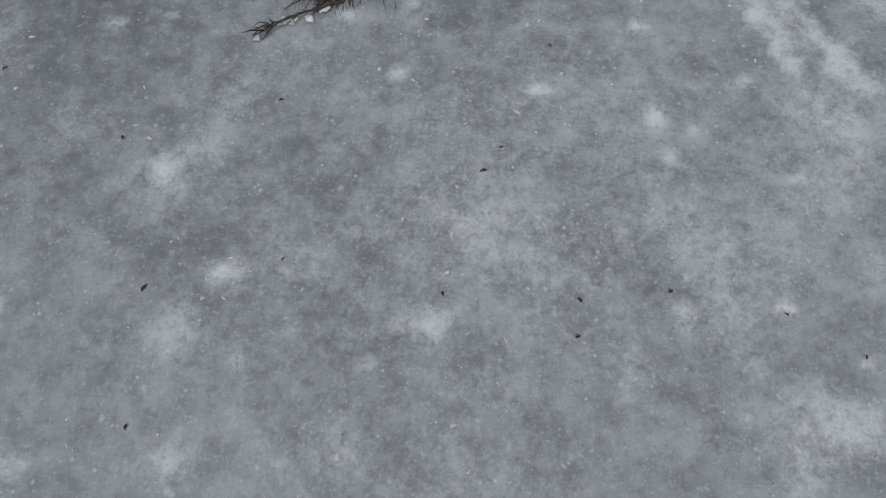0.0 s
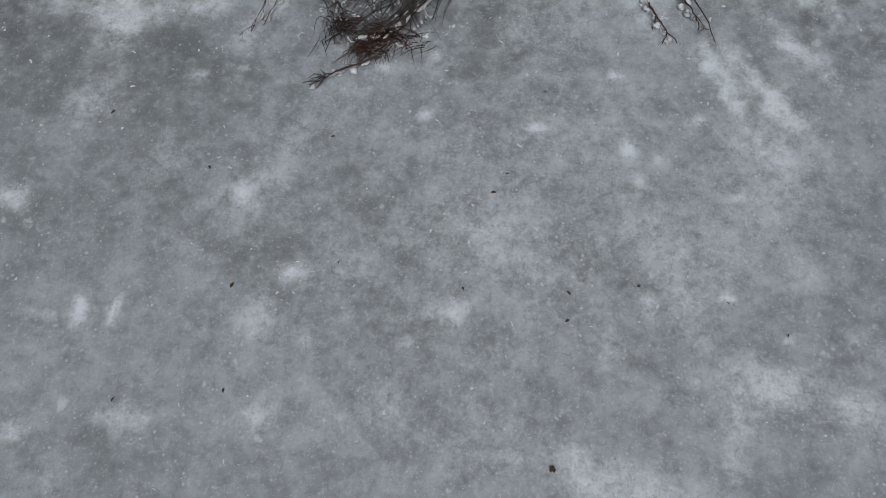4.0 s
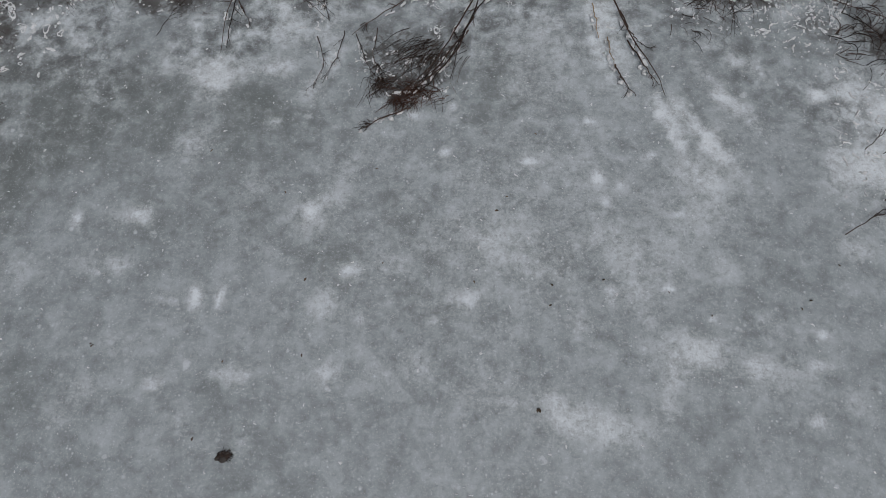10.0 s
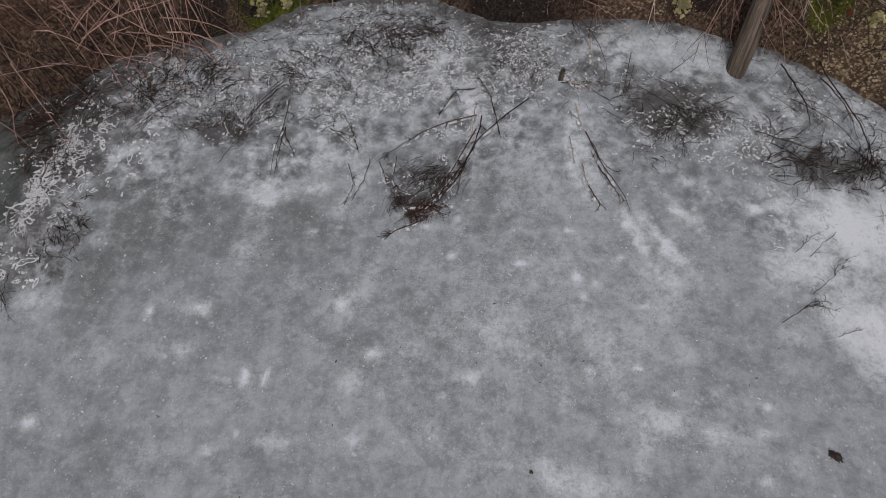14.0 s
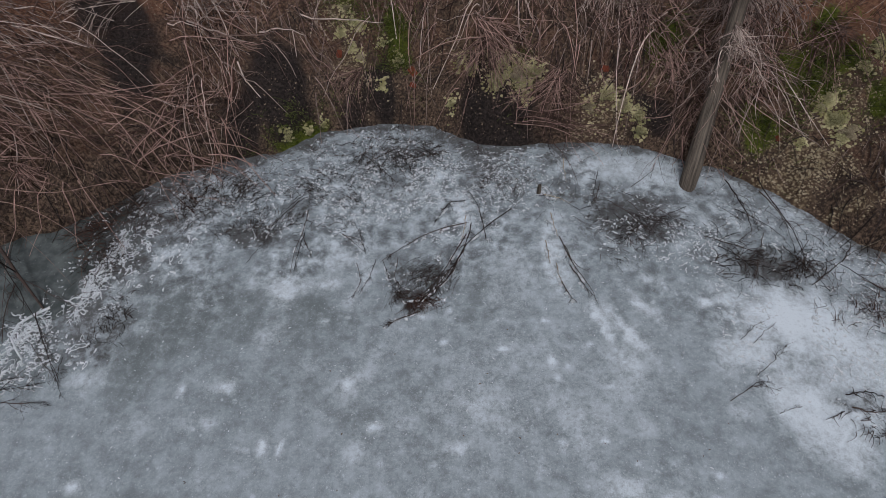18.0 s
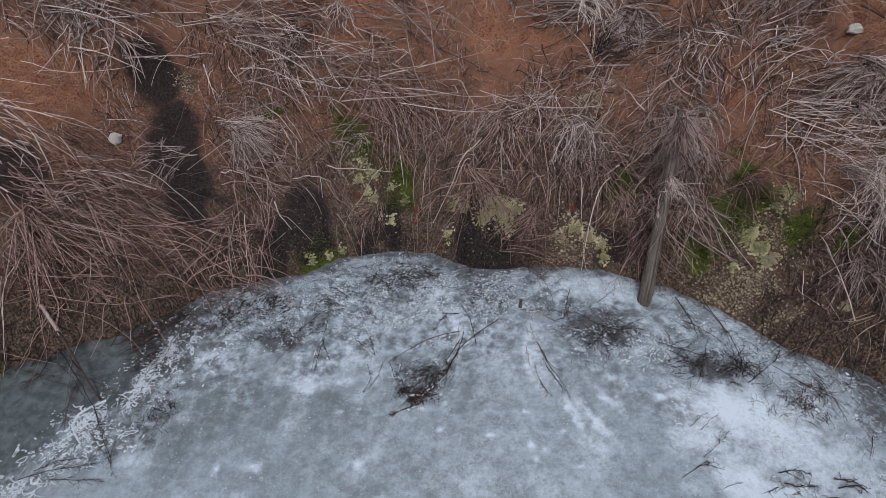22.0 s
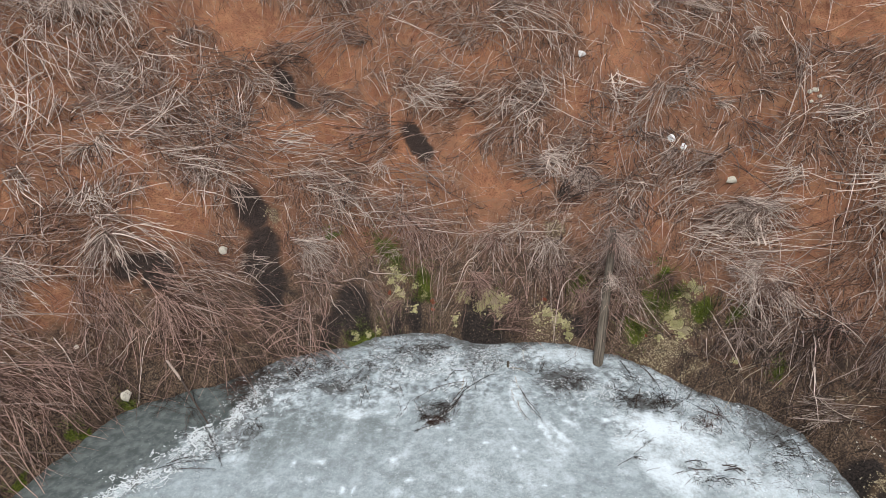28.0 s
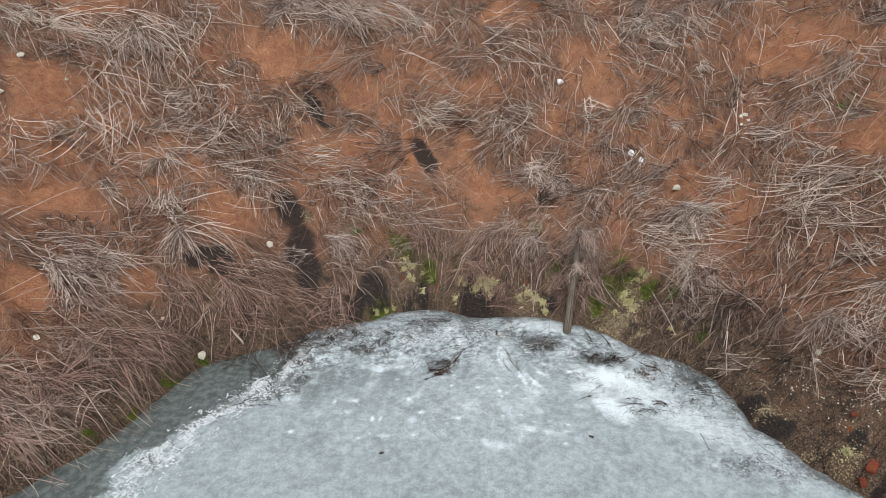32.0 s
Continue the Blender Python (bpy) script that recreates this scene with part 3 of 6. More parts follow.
def ice_layers(x, y):
    d = shore_distance(x, y)
    frost, x0, y0 = np.zeros_like(x), x, y
    wx, wy, fx, fy = waves(x, y, 0.16, 61, 4), waves(x, y, 0.16, 62, 4), waves(x, y, 0.05, 63, 3), waves(x, y, 0.05, 64, 3)
    for rows in (SPOTS_WEST, SPOTS_EAST, CLOUDS_FAR_WEST, CLOUDS_WEST, CLOUDS_MIDDLE, CLOUDS_EAST, CLOUDS_FAR_EAST):
        for cx, cy, rx, ry, amount in rows:
            ragged = 0.9 * min(rx, ry)
            u, v = (x0 + ragged * (0.7 * wx + 0.6 * fx) - cx) / rx, (y0 + ragged * (0.7 * wy + 0.6 * fy) - cy) / ry
            frost += (1 - frost) * (0.7 if max(rx, ry) > 0.06 else 1.4) * amount * np.exp(-0.8 * (u * u + v * v))
    for cx, cy, rx, ry, turn, amount in FROST_RAYS:
        frost += (1 - np.clip(frost, 0, 1)) * 1.35 * amount * (0.8 + 0.9 * fx) * blob(x0 + 0.05 * wx + 0.03 * fx, y0 + 0.05 * wy + 0.03 * fy, cx, cy, rx, ry * 1.35, turn)
    x, y = x + 0.14 * wx + 0.03 * fx, y + 0.14 * wy + 0.03 * fy
    for cx, cy, rx, ry, turn, amount in FROST_SHORE:
        frost += np.clip(1 - frost, 0, 1) * amount * blob(x, y, cx, cy, rx, ry, turn)
    rag = waves(x, y, 0.5, 41, 4)
    plume = np.clip(frost, 0, 1)
    frost += 0.16 * ease(d, -2.0, -0.8) * (0.6 + 1.5 * rag) * ease(x, -3.6, -2.6) * (1 - 0.3 * ease(x, 1.5, 2.5))
    crust = np.interp(y, [r[1] for r in THAW_EDGE], [r[0] for r in THAW_EDGE])
    frost += (0.08 + 0.1 * (1 - ease(y, -0.2, 0.8))) * ease(x - crust, -0.05, 0.1) * (1 - ease(x - crust, 0.3, 0.85)) * (0.6 + 1.6 * rag) * (1 - ease(y, 2.4, 3.0))
    crackle = 1.1 * ease(d, -2.1, -1.2) * (0.75 + 1.1 * rag) * ease(x, -3.6, -2.8) * (1 - 0.75 * ease(x, 2.2, 3.2)) * (1 - 0.6 * ease(d, -0.45, -0.1))
    crackle += 0.6 * ease(x - crust, -0.1, 0.1) * (1 - ease(x - crust, 0.25, 0.75)) * (1 - ease(y, 2.4, 3.0)) * (0.6 + 1.2 * waves(x, y, 0.35, 45, 3))
    ux, uy = x + 0.16 * waves(x0, y0, 0.3, 65, 4), y + 0.16 * waves(x0, y0, 0.3, 66, 4)
    dirt = 0.8 * sum(a * blob(ux, uy, cx, cy, rx, ry, turn) for cx, cy, rx, ry, turn, a in DIRTY_WEST + DIRTY_EAST)
    dirt = dirt + 0.95 * ease(d, -0.45, -0.02) * (0.65 + 0.9 * rag) * (1 - 0.8 * ease(x, 0.7, 1.3) * (1 - ease(x, 3.0, 3.8))) + 0.9 * ease(d, -0.12, 0.0) + 1.0 * ease(x - crust, -0.1, 0.05) * (1 - ease(x - crust, 0.3, 0.6)) * (0.3 + 1.3 * waves(x0, y0, 0.22, 46, 3)) * (1 - ease(y, 2.2, 2.8)) + (0.8 - 0.35 * ease(x, -0.5, 0.5)) * ease(d, -1.4, -0.7) * (0.2 + 1.2 * waves(x, y, 0.22, 43, 3)) * ease(x, -3.8, -3.0)
    murk = sum(a * blob(x, y, cx, cy, rx, ry, turn) for cx, cy, rx, ry, turn, a in MURKY)
    murk = murk + 0.95 * ease(x - crust, -0.15, 0.05) * (1 - ease(x - crust, 0.4, 0.8)) * (1 - ease(y, 1.6, 2.4)) * ease(y, -0.4, 0.5)
    edge = np.array(THAW_EDGE)
    line = np.interp(y, edge[:, 1], edge[:, 0])
    thaw = ease(line - x + 0.35 * rag, -0.12, 0.2) * (y < 3.0)
    return {"frost": frost * (1 - thaw), "dirt": dirt * (1 - 0.85 * plume), "murk": murk, "thaw": thaw, "crackle": crackle * (1 - thaw) * (1 - plume)}


ice = sheet("ice", spread_axis(-5.4, 5.6, 0.02, 8), spread_axis(-1.6, 4.2, 0.02, 16), lambda x, y: 0 * x, ICE, ice_layers,
            "grey frozen pond surface with cloudy white frost", "ice")


# --- helpers for things ---
def tubes(name, strands, material, sides=3):
    """Many thin tapering stalks as one mesh. A strand: its points, the radius at its foot and at its tip."""
    verts, faces, at = [], [], 0
    ring = [(math.cos(2 * math.pi * k / sides), math.sin(2 * math.pi * k / sides)) for k in range(sides)]
    for pts, r0, r1 in strands:
        pts = np.asarray(pts, float)
        n = len(pts)
        way = np.gradient(pts, axis=0)
        way /= np.linalg.norm(way, axis=1)[:, None] + 1e-9
        side = np.cross(way, (0.31, 0.17, 0.93))
        side /= np.linalg.norm(side, axis=1)[:, None] + 1e-9
        up = np.cross(way, side)
        r = np.linspace(r0, r1, n)[:, None]
        v = np.stack([pts + r * (c * side + s * up) for c, s in ring], 1).reshape(-1, 3)
        verts.append(v)
        base = at + np.arange(n - 1)[:, None] * sides
        k = np.arange(sides)
        faces.append(np.stack([base + k, base + (k + 1) % sides, base + sides + (k + 1) % sides, base + sides + k], -1).reshape(-1, 4))
        at += n * sides
    verts, quads = np.concatenate(verts), np.concatenate(faces)
    me = bpy.data.meshes.new(name)
    me.vertices.add(len(verts))
    me.vertices.foreach_set("co", verts.ravel())
    me.loops.add(quads.size)
    me.loops.foreach_set("vertex_index", quads.ravel())
    me.polygons.add(len(quads))
    me.polygons.foreach_set("loop_start", np.arange(0, quads.size, 4))
    me.polygons.foreach_set("use_smooth", np.ones(len(quads), bool))
    me.update(calc_edges=True)
    me.materials.append(material)
    return me


def many_tubes(name, pts, radii, material, taper=0.4, sides=3):
    """Stalks with the same number of points, as one mesh. pts: stalks x points x 3; radii: one a stalk."""
    count, n = pts.shape[:2]
    way = np.gradient(pts, axis=1)
    way /= np.linalg.norm(way, axis=2)[..., None] + 1e-9
    side = np.cross(way, (0.31, 0.17, 0.93))
    side /= np.linalg.norm(side, axis=2)[..., None] + 1e-9
    up = np.cross(way, side)
    r = (radii[:, None] * np.linspace(1, taper, n)[None])[..., None]
    turn = [(math.cos(2 * math.pi * k / sides), math.sin(2 * math.pi * k / sides)) for k in range(sides)]
    verts = np.stack([pts + r * (c * side + s * up) for c, s in turn], 2).reshape(-1, 3)
    base = (np.arange(count)[:, None] * n + np.arange(n - 1)[None]).reshape(-1, 1) * sides
    k = np.arange(sides)
    quads = np.stack([base + k, base + (k + 1) % sides, base + sides + (k + 1) % sides, base + sides + k], -1).reshape(-1, 4)
    me = bpy.data.meshes.new(name)
    me.vertices.add(len(verts))
    me.vertices.foreach_set("co", verts.ravel())
    me.loops.add(quads.size)
    me.loops.foreach_set("vertex_index", quads.ravel())
    me.polygons.add(len(quads))
    me.polygons.foreach_set("loop_start", np.arange(0, quads.size, 4))
    me.polygons.foreach_set("use_smooth", np.ones(len(quads), bool))
    me.update(calc_edges=True)
    me.materials.append(material)
    return me


def part(name, mesh, parent, label="", kind=""):
    ob = new(name, mesh)
    ob.parent = parent
    return tagged(ob, label, kind=kind)


def stalk(rng, foot, turn, lift, fall, length, steps=8, wander=0.10, floor=0.01, bend=0.0):
    """A stalk from its foot: heading turn, first lift and how far it falls over, in radians."""
    pts, p = [np.array(foot, float)], np.array(foot, float)
    for k in range(steps):
        u = k / (steps - 1)
        pitch = lift - fall * u**1.3
        turn += rng.normal(bend, wander)
        p = p + length / steps * np.array([math.cos(turn) * math.cos(pitch), math.sin(turn) * math.cos(pitch), math.sin(pitch)])
        p[2] = max(p[2], floor)
        pts.append(p)
    return np.array(pts)


def forks(rng, main, count, length, lo=0.35, spread=0.55, lift=0.15):
    """Short side shoots off a stalk."""
    out = []
    for _ in range(count):
        k = rng.randint(int(lo * (len(main) - 1)), len(main) - 1)
        way = main[k + 1] - main[k]
        turn = math.atan2(way[1], way[0]) + rng.normal(0, spread)
        pitch = math.atan2(way[2], math.hypot(way[0], way[1])) + rng.normal(lift, 0.3)
        out.append(stalk(rng, main[k], turn, pitch, 0.5, length * rng.uniform(0.4, 1.0), 4, 0.15))
    return out


def clump(kind, seed, slim):
    """Strands of one clump, a metre long, heading along +x: main stalks and side shoots."""
    rng = np.random.RandomState(seed)
    count, spread, lift, fall, thick, sides = {
        "arch": (52, 0.42, (0.25, 0.8), (0.7, 1.8), 0.0052, 2),
        "fan": (42, 0.33, (0.08, 0.45), (0.1, 0.7), 0.0052, 2),
        "sheaf": (44, 0.2, (0.04, 0.3), (0.0, 0.5), 0.0052, 2),
        "tuft": (32, 0.5, (0.3, 1.0), (0.2, 1.2), 0.0046, 2),
        "brush": (22, 0.75, (0.2, 0.9), (0.1, 0.5), 0.0055, 7),
        "skeleton": (6, 0.3, (0.75, 1.15), (-0.25, 0.2), 0.006, 7),
        "straw": (6, 0.14, (0.05, 0.4), (0.0, 0.5), 0.0055, 2),
    }[kind]
    wide = {"arch": 0.08, "straw": 0.05, "fan": 0.19, "sheaf": 0.22}.get(kind, 0.12)
    main, twigs = [], []
    bundles = []
    for _ in range(3 if kind in ("straw", "skeleton") else rng.randint(4, 7)):
        bundles.append((rng.normal(0, wide, 2), rng.normal(0, spread), rng.uniform(*lift), rng.uniform(*fall), rng.uniform(0.62, 1.08), rng.normal(0, 0.07)))
    for n in range(count):
        (fx, fy), turn, rise, drop, long, bend = bundles[n % len(bundles)]
        stray = 3.0 if rng.rand() < 0.14 else 1.0
        line = stalk(rng, (fx + rng.normal(0, wide * 0.7), fy + rng.normal(0, wide * 0.6), 0.0), turn + rng.normal(0, 0.15 * stray), rise + rng.normal(0, 0.08 * stray),
                     drop * rng.uniform(0.75, 1.25), long * rng.uniform(0.5, 1.08), 8, rng.choice([0.03, 0.06, 0.12]), bend=bend + rng.normal(0, 0.025 * stray))
        t = thick * slim * rng.choice([0.5, 0.65, 0.8, 1.0, 1.35])
        main.append((line, t, t * 0.35))
        for s in forks(rng, line, rng.randint(0, sides + 2), 0.26, 0.4, 0.4):
            twigs.append((s, t * 0.55, t * 0.25))
    return main, twigs


# Clumps of dead stalks: foot x, y, heading in degrees, length.
STALKS = []
STALKS.append(("arch", "g", [
    (1.29, 5.28, -84, 0.97), (2.4, 5.5, -79, 1.17), (5.79, 2.72, -119, 1.05), (6.71, 1.61, -117, 0.91), (4.25, 3.57, -110, 0.8),
]))
STALKS.append(("arch", "p", [
    (-6.21, 3.63, -79, 1.19), (-6.21, 3.63, -39, 1.4), (-3.29, 4.84, -2, 1.09), (-3.16, 4.85, -54, 0.82), (1.25, 5.27, -104, 0.92),
    (4.57, 7.78, -59, 0.65), (4.58, 5.65, -144, 0.78), (4.62, 5.67, -50, 0.79), (4.63, 4.21, -119, 1), (4.84, 4, -68, 0.86),
    (-8.84, 7.65, -46, 2.13), (2.78, 5.51, -114, 1.08), (-7.74, 1.76, -28, 1.33), (4.47, 5.29, -68, 0.7), (4.94, 5.51, -64, 0.97),
    (4.83, 5.48, -144, 0.87), (4.57, 4.41, -108, 1.34), (4.14, 4.48, -38, 1), (6.31, 2.44, -114, 1.13),
]))
STALKS.append(("arch", "r", [
    (-4.94, 3, -37, 1.66), (-4.99, 2.92, -46, 1.38), (-6.14, 2.61, -36, 1.59), (-5.86, 2.82, -37, 1.47), (-1.58, 5.75, -51, 1.61),
    (-1.27, 4.33, -117, 0.66), (0.37, 5.26, -101, 1.05), (5.02, 4.21, -124, 1.19), (0.81, 4.2, -121, 0.71), (0.46, 3.92, -2, 1.05),
    (0.04, 4.47, -105, 0.88), (-6.44, 1, -10, 1.58), (-6.42, -0.24, 36, 1.26), (-6.76, 0.71, -36, 1.56), (-6.12, 0.93, -34, 1.61),
    (-6.79, -0.22, -33, 1.16), (-6.69, -1.26, 4, 0.93), (-6.07, 1.44, -22, 1.47), (3.27, 4.66, -108, 1.04), (1.58, 4.89, -96, 1.15),
    (-0.92, 5.51, -50, 1.48), (-1.64, 5.8, -50, 1.68),
]))
STALKS.append(("arch", "r", [
    (-0.02, 4.53, -49, 1.04), (5.52, 3.45, -118, 1.08),
]))
STALKS.append(("brush", "d", [
    (-4.68, 8.18, -30, 1.57), (5.37, 3.2, -145, 1.23), (4.71, 3.25, -130, 1.1), (5.75, 1.85, -154, 0.83),
]))
STALKS.append(("brush", "u", [
    (-0.48, 8.09, -111, 0.88), (-4.94, 7.99, -39, 1.16),
]))
STALKS.append(("fan", "g", [
    (-2.2, 7.52, 178, 1.12), (0.02, 9.54, -125, 1.61),
]))
STALKS.append(("fan", "g", [
    (-6.28, 4.36, 41, 0.9), (-4.64, 6.81, -97, 1.4), (-5.33, 6.78, -40, 1.64), (-2.42, 6.2, -108, 0.93), (-2.53, 4.82, -130, 0.84),
    (0.39, 7.35, -113, 1.05), (2.55, 5.89, -114, 0.95), (2.23, 8.1, -74, 1.12), (3.05, 7.41, -116, 1.13), (3.24, 7.63, -105, 1.2),
    (4.15, 8.54, -67, 0.84), (-5.44, 6.35, -32, 1.48), (-5.94, 6.98, -40, 1.79), (3.01, 10.78, -133, 1.5), (3.74, 10.21, -61, 1.65),
    (5.41, 10.58, -80, 1.47), (7.22, 7.01, -123, 1.46), (-1.36, 6.83, -41, 1.64), (6.61, 2.18, -116, 0.95),
]))
STALKS.append(("fan", "p", [
    (-3.84, 4.26, -123, 0.77), (-5.13, 5.6, -65, 1.06), (-7.62, 5.63, 50, 0.77), (-7.39, 6.27, -3, 0.89), (-4.89, 7.49, -62, 1.13),
    (-3.43, 5.98, -12, 1.46), (-2.17, 5.92, -14, 1.51), (0.4, 5.29, -113, 1.08), (0.37, 5.29, -63, 1.09), (2.8, 6.39, -82, 0.76),
    (2.09, 6.46, -145, 0.58), (1.97, 7.15, -118, 0.85), (2.63, 8.55, -62, 0.93), (5.64, 5.8, -142, 0.68), (-8.01, 8.89, -56, 1.82),
    (-6.91, 7.03, -56, 1.6), (-8.35, 5.6, -49, 2.09), (-9.71, 4.08, -44, 1.9), (0.12, 9.87, -42, 2.04), (-1.08, 9.48, -73, 1.52),
    (0.67, 8.16, -99, 1.64), (5.34, 10.6, -122, 1.62),
]))
STALKS.append(("fan", "p", [
    (8.33, 8.01, -129, 1.52), (8.28, 8.03, -110, 1.26), (7.23, 6.17, -157, 1.15), (7.23, 4.76, -146, 1.39), (6.38, 4.5, -98, 1.34),
    (7.19, 2.5, -152, 1.06),
]))
STALKS.append(("fan", "r", [
    (-3.42, 3.2, 54, 1.24), (-4.83, 2.98, -5, 1.79), (-1.86, 5.74, -20, 1.46), (2.42, 4.43, -76, 0.59), (-7.1, 1.86, -14, 1.43),
]))
STALKS.append(("sheaf", "r", [
    (-2.12, 7.27, -132, 1.26),
]))
STALKS.append(("sheaf", "g", [
    (-6.6, 5.31, -1, 1.18), (-3.01, 5.42, 32, 1.22), (-1.55, 6.22, -3, 0.98), (1.27, 6.89, -161, 0.9), (5.04, 7.16, -73, 1.29),
    (2.05, 4.95, 71, 1.02), (-3.7, 10.94, -47, 2.14), (-3.91, 9.52, -120, 1.69), (-7.26, 5.78, -4, 1.94), (-7.17, 0.49, 16, 1.69),
    (-7.91, 2.23, 22, 1.87),
]))
STALKS.append(("sheaf", "p", [
    (-5.71, 3.98, -11, 1.63), (-7.35, 5.1, -31, 1.51), (-6.59, 4.23, -53, 0.92), (-5.82, 5.39, 17, 1.58), (-4.32, 6.22, -2, 1.23),
    (-6.55, 6.98, -64, 1.41), (-3.52, 5.97, 1, 1.56), (-1.52, 8.17, -42, 1.14), (1.51, 6.04, -147, 1.35), (3.92, 6.55, 22, 1.03),
    (3.49, 8.45, -112, 0.94), (3.93, 4.97, -19, 1.64), (3.95, 4.9, -35, 1.17), (-9.04, 7.63, -47, 2.26), (-10.67, 6.58, -14, 2),
    (-9.74, 7.04, -33, 1.57), (-5.52, 10.31, -23, 1.8), (-4.62, 10.66, -41, 2.1), (-2.76, 11.19, -54, 1.84), (-9.4, 6.25, -51, 2.15),
    (2.27, 10.83, -79, 1.34), (7.98, 4.84, -160, 1.56),
]))
STALKS.append(("sheaf", "p", [
    (7.74, 4.01, -177, 1.44), (-7.92, 1.88, -37, 1.84), (-6.93, -0.86, 1, 1.45), (3.95, 4.79, -20, 2.03),
]))
STALKS.append(("sheaf", "r", [
    (-4.2, 3.21, -3, 1.66), (-7.04, -0.66, -12, 1.11), (-7.3, -0.26, 6, 1.12),
]))
STALKS.append(("tuft", "d", [
    (1.51, 6.12, 22, 0.6), (6.28, 1.09, -126, 0.76),
]))
STALKS.append(("tuft", "g", [
    (-6.51, 8.32, -62, 0.93), (4.9, 3.2, -112, 0.73), (5.88, 1.75, -116, 0.93),
]))
STALKS.append(("tuft", "p", [
    (-2.1, 6.58, -71, 0.77), (0.44, 8.16, -92, 1.37), (4.1, 11.08, -83, 1.28),
]))
STALKS.append(("straw", "p", [
    (3.85, 7.28, -123, 1.59), (4.31, 3.15, 42, 1.01), (2.16, 5.78, -100, 0.75), (-2.49, 9.47, -84, 2.05), (-5.22, 8.02, -67, 1.62),
    (0.04, 10.63, -81, 2.97), (6.22, 10.66, -94, 1.55), (5.51, 9.98, -95, 2.12), (6.11, 8.59, -100, 2.1), (6.9, 6.73, -113, 2.16),
    (6.13, 2.41, 68, 0.93), (6.2, 2.02, -105, 1.82), (-6.89, -0.52, -8, 1.62),
]))
STALKS.append(("straw", "w", [
    (4.32, 3, -164, 1.03), (2.43, 4.46, -168, 0.49), (8.05, 7.06, -94, 1.24), (5.45, 2.29, -165, 0.92),
]))
STALKS.append(("sheaf", "p", [
    (-10.65, 6.57, -6, 2.2), (-9.3, 7.59, -40, 2.2), (-7.92, 9.04, -52, 1.67), (-6.04, 9.97, -16, 1.64), (-4.92, 10.53, -14, 2.2),
    (-3.64, 10.64, -28, 2.2), (-2.73, 11.06, -32, 2.07), (0.1, 10.24, -44, 2.2), (3.62, 10.6, -52, 1.9), (4.8, 10.72, -67, 1.85),
    (6.05, 10.82, -94, 1.94), (8.3, 8.09, -120, 1.35), (-11.22, 6.69, -9, 1.17), (-7.2, 9.64, -22, 1.55),
]))
STALKS.append(("skeleton", "p", [
    (6.15, 3.44, 57, 1.3), (5.85, 7.05, 65, 1.2), (5.38, 8.28, 100, 1.1), (4.16, 3.19, 103, 1), (5.73, 2.7, 99, 0.9),
    (7.74, 7.09, 73, 1), (-2.19, 8.07, 104, 0.9), (6.61, 3.94, 103, 1.1), (4.79, 4.85, 71, 0.6), (-8.75, 3.03, 72, 1),
    (-7.83, 5.06, 65, 1.1), (-7.13, 0.9, 67, 0.9), (3.26, 7.7, 57, 0.8), (7.2, 3.02, 95, 1), (-4.93, 7, 68, 0.8),
    (6.2, 5.43, 88, 0.9),
]))
TONES = {"p": (STEM_PALE, "bleached grey-tan"), "r": (STEM_ROSE, "rosy brown"), "g": (STEM_GREY, "dull grey-brown"), "d": (STEM_DARK, "dark"),
         "u": (STEM_RUST, "rusty brown"), "w": (STEM_STRAW, "straw-coloured")}
KINDS = {"arch": ("arching_bush", "arching dead bramble canes drooping down the clay bank", "dead bush"),
         "fan": ("fanned_bush", "dead stems fanned out flat over the clay bank", "dead bush"),
         "sheaf": ("flattened_weeds", "flattened sheaf of dead weeds lying on the bank", "dead weeds"),
         "tuft": ("weed_tuft", "upright tuft of dead weed stems on the bank", "dead weeds"),
         "brush": ("twiggy_shrub", "bare twiggy shrub on the bank", "shrub"),
         "skeleton": ("branching_weed", "upright dead weed with pale branching stems on the bank", "dead weeds"),
         "straw": ("dry_stalks", "few long dry stalks fallen on the bank", "dead weeds")}
STEM_MESHES = {}


def stalk_meshes(kind, tone, seed, size, slim):
    """Meshes a metre long, with stalks slim enough to suit the size that they are scaled to."""
    size = min((0.5, 0.8, 1.2, 1.8), key=lambda s: abs(s - size))
    if (kind, tone, seed, size, slim) not in STEM_MESHES:
        main, twigs = clump(kind, seed * 7 + len(kind), slim / size)
        material = TONES[tone][0]
        STEM_MESHES[kind, tone, seed, size, slim] = ([tubes("stem", [m], material) for m in main], tubes("stem_mass", main, material), tubes("shoot_mass", twigs or main[:2], material))
    return STEM_MESHES[kind, tone, seed, size, slim]


def lie_of(x, y):
    """The ground's height and its upward normal."""
    e = 0.12
    hx = float(smooth_height(x + e, y)[0] - smooth_height(x - e, y)[0]) / (2 * e)
    hy = float(smooth_height(x, y + e)[0] - smooth_height(x, y - e)[0]) / (2 * e)
    return max(float(ground_height(x, y)), 0.0), Vector((-hx, -hy, 1)).normalized()


def laid(x, y, heading, size, lean=0.0):
    """A pose on the bank: +x along the ground in the heading, +z off the ground."""
    z, up = lie_of(x, y)
    up = up.lerp(Vector((0, 0, 1)), lean).normalized()
    way = Vector((math.cos(radians(heading)), math.sin(radians(heading)), 0))
    way = (way - up * way.dot(up)).normalized()
    turn = Matrix((way, up.cross(way), up)).transposed().to_4x4()
    return Matrix.Translation((x, y, z - 0.01)) @ turn @ Matrix.Scale(size, 4)


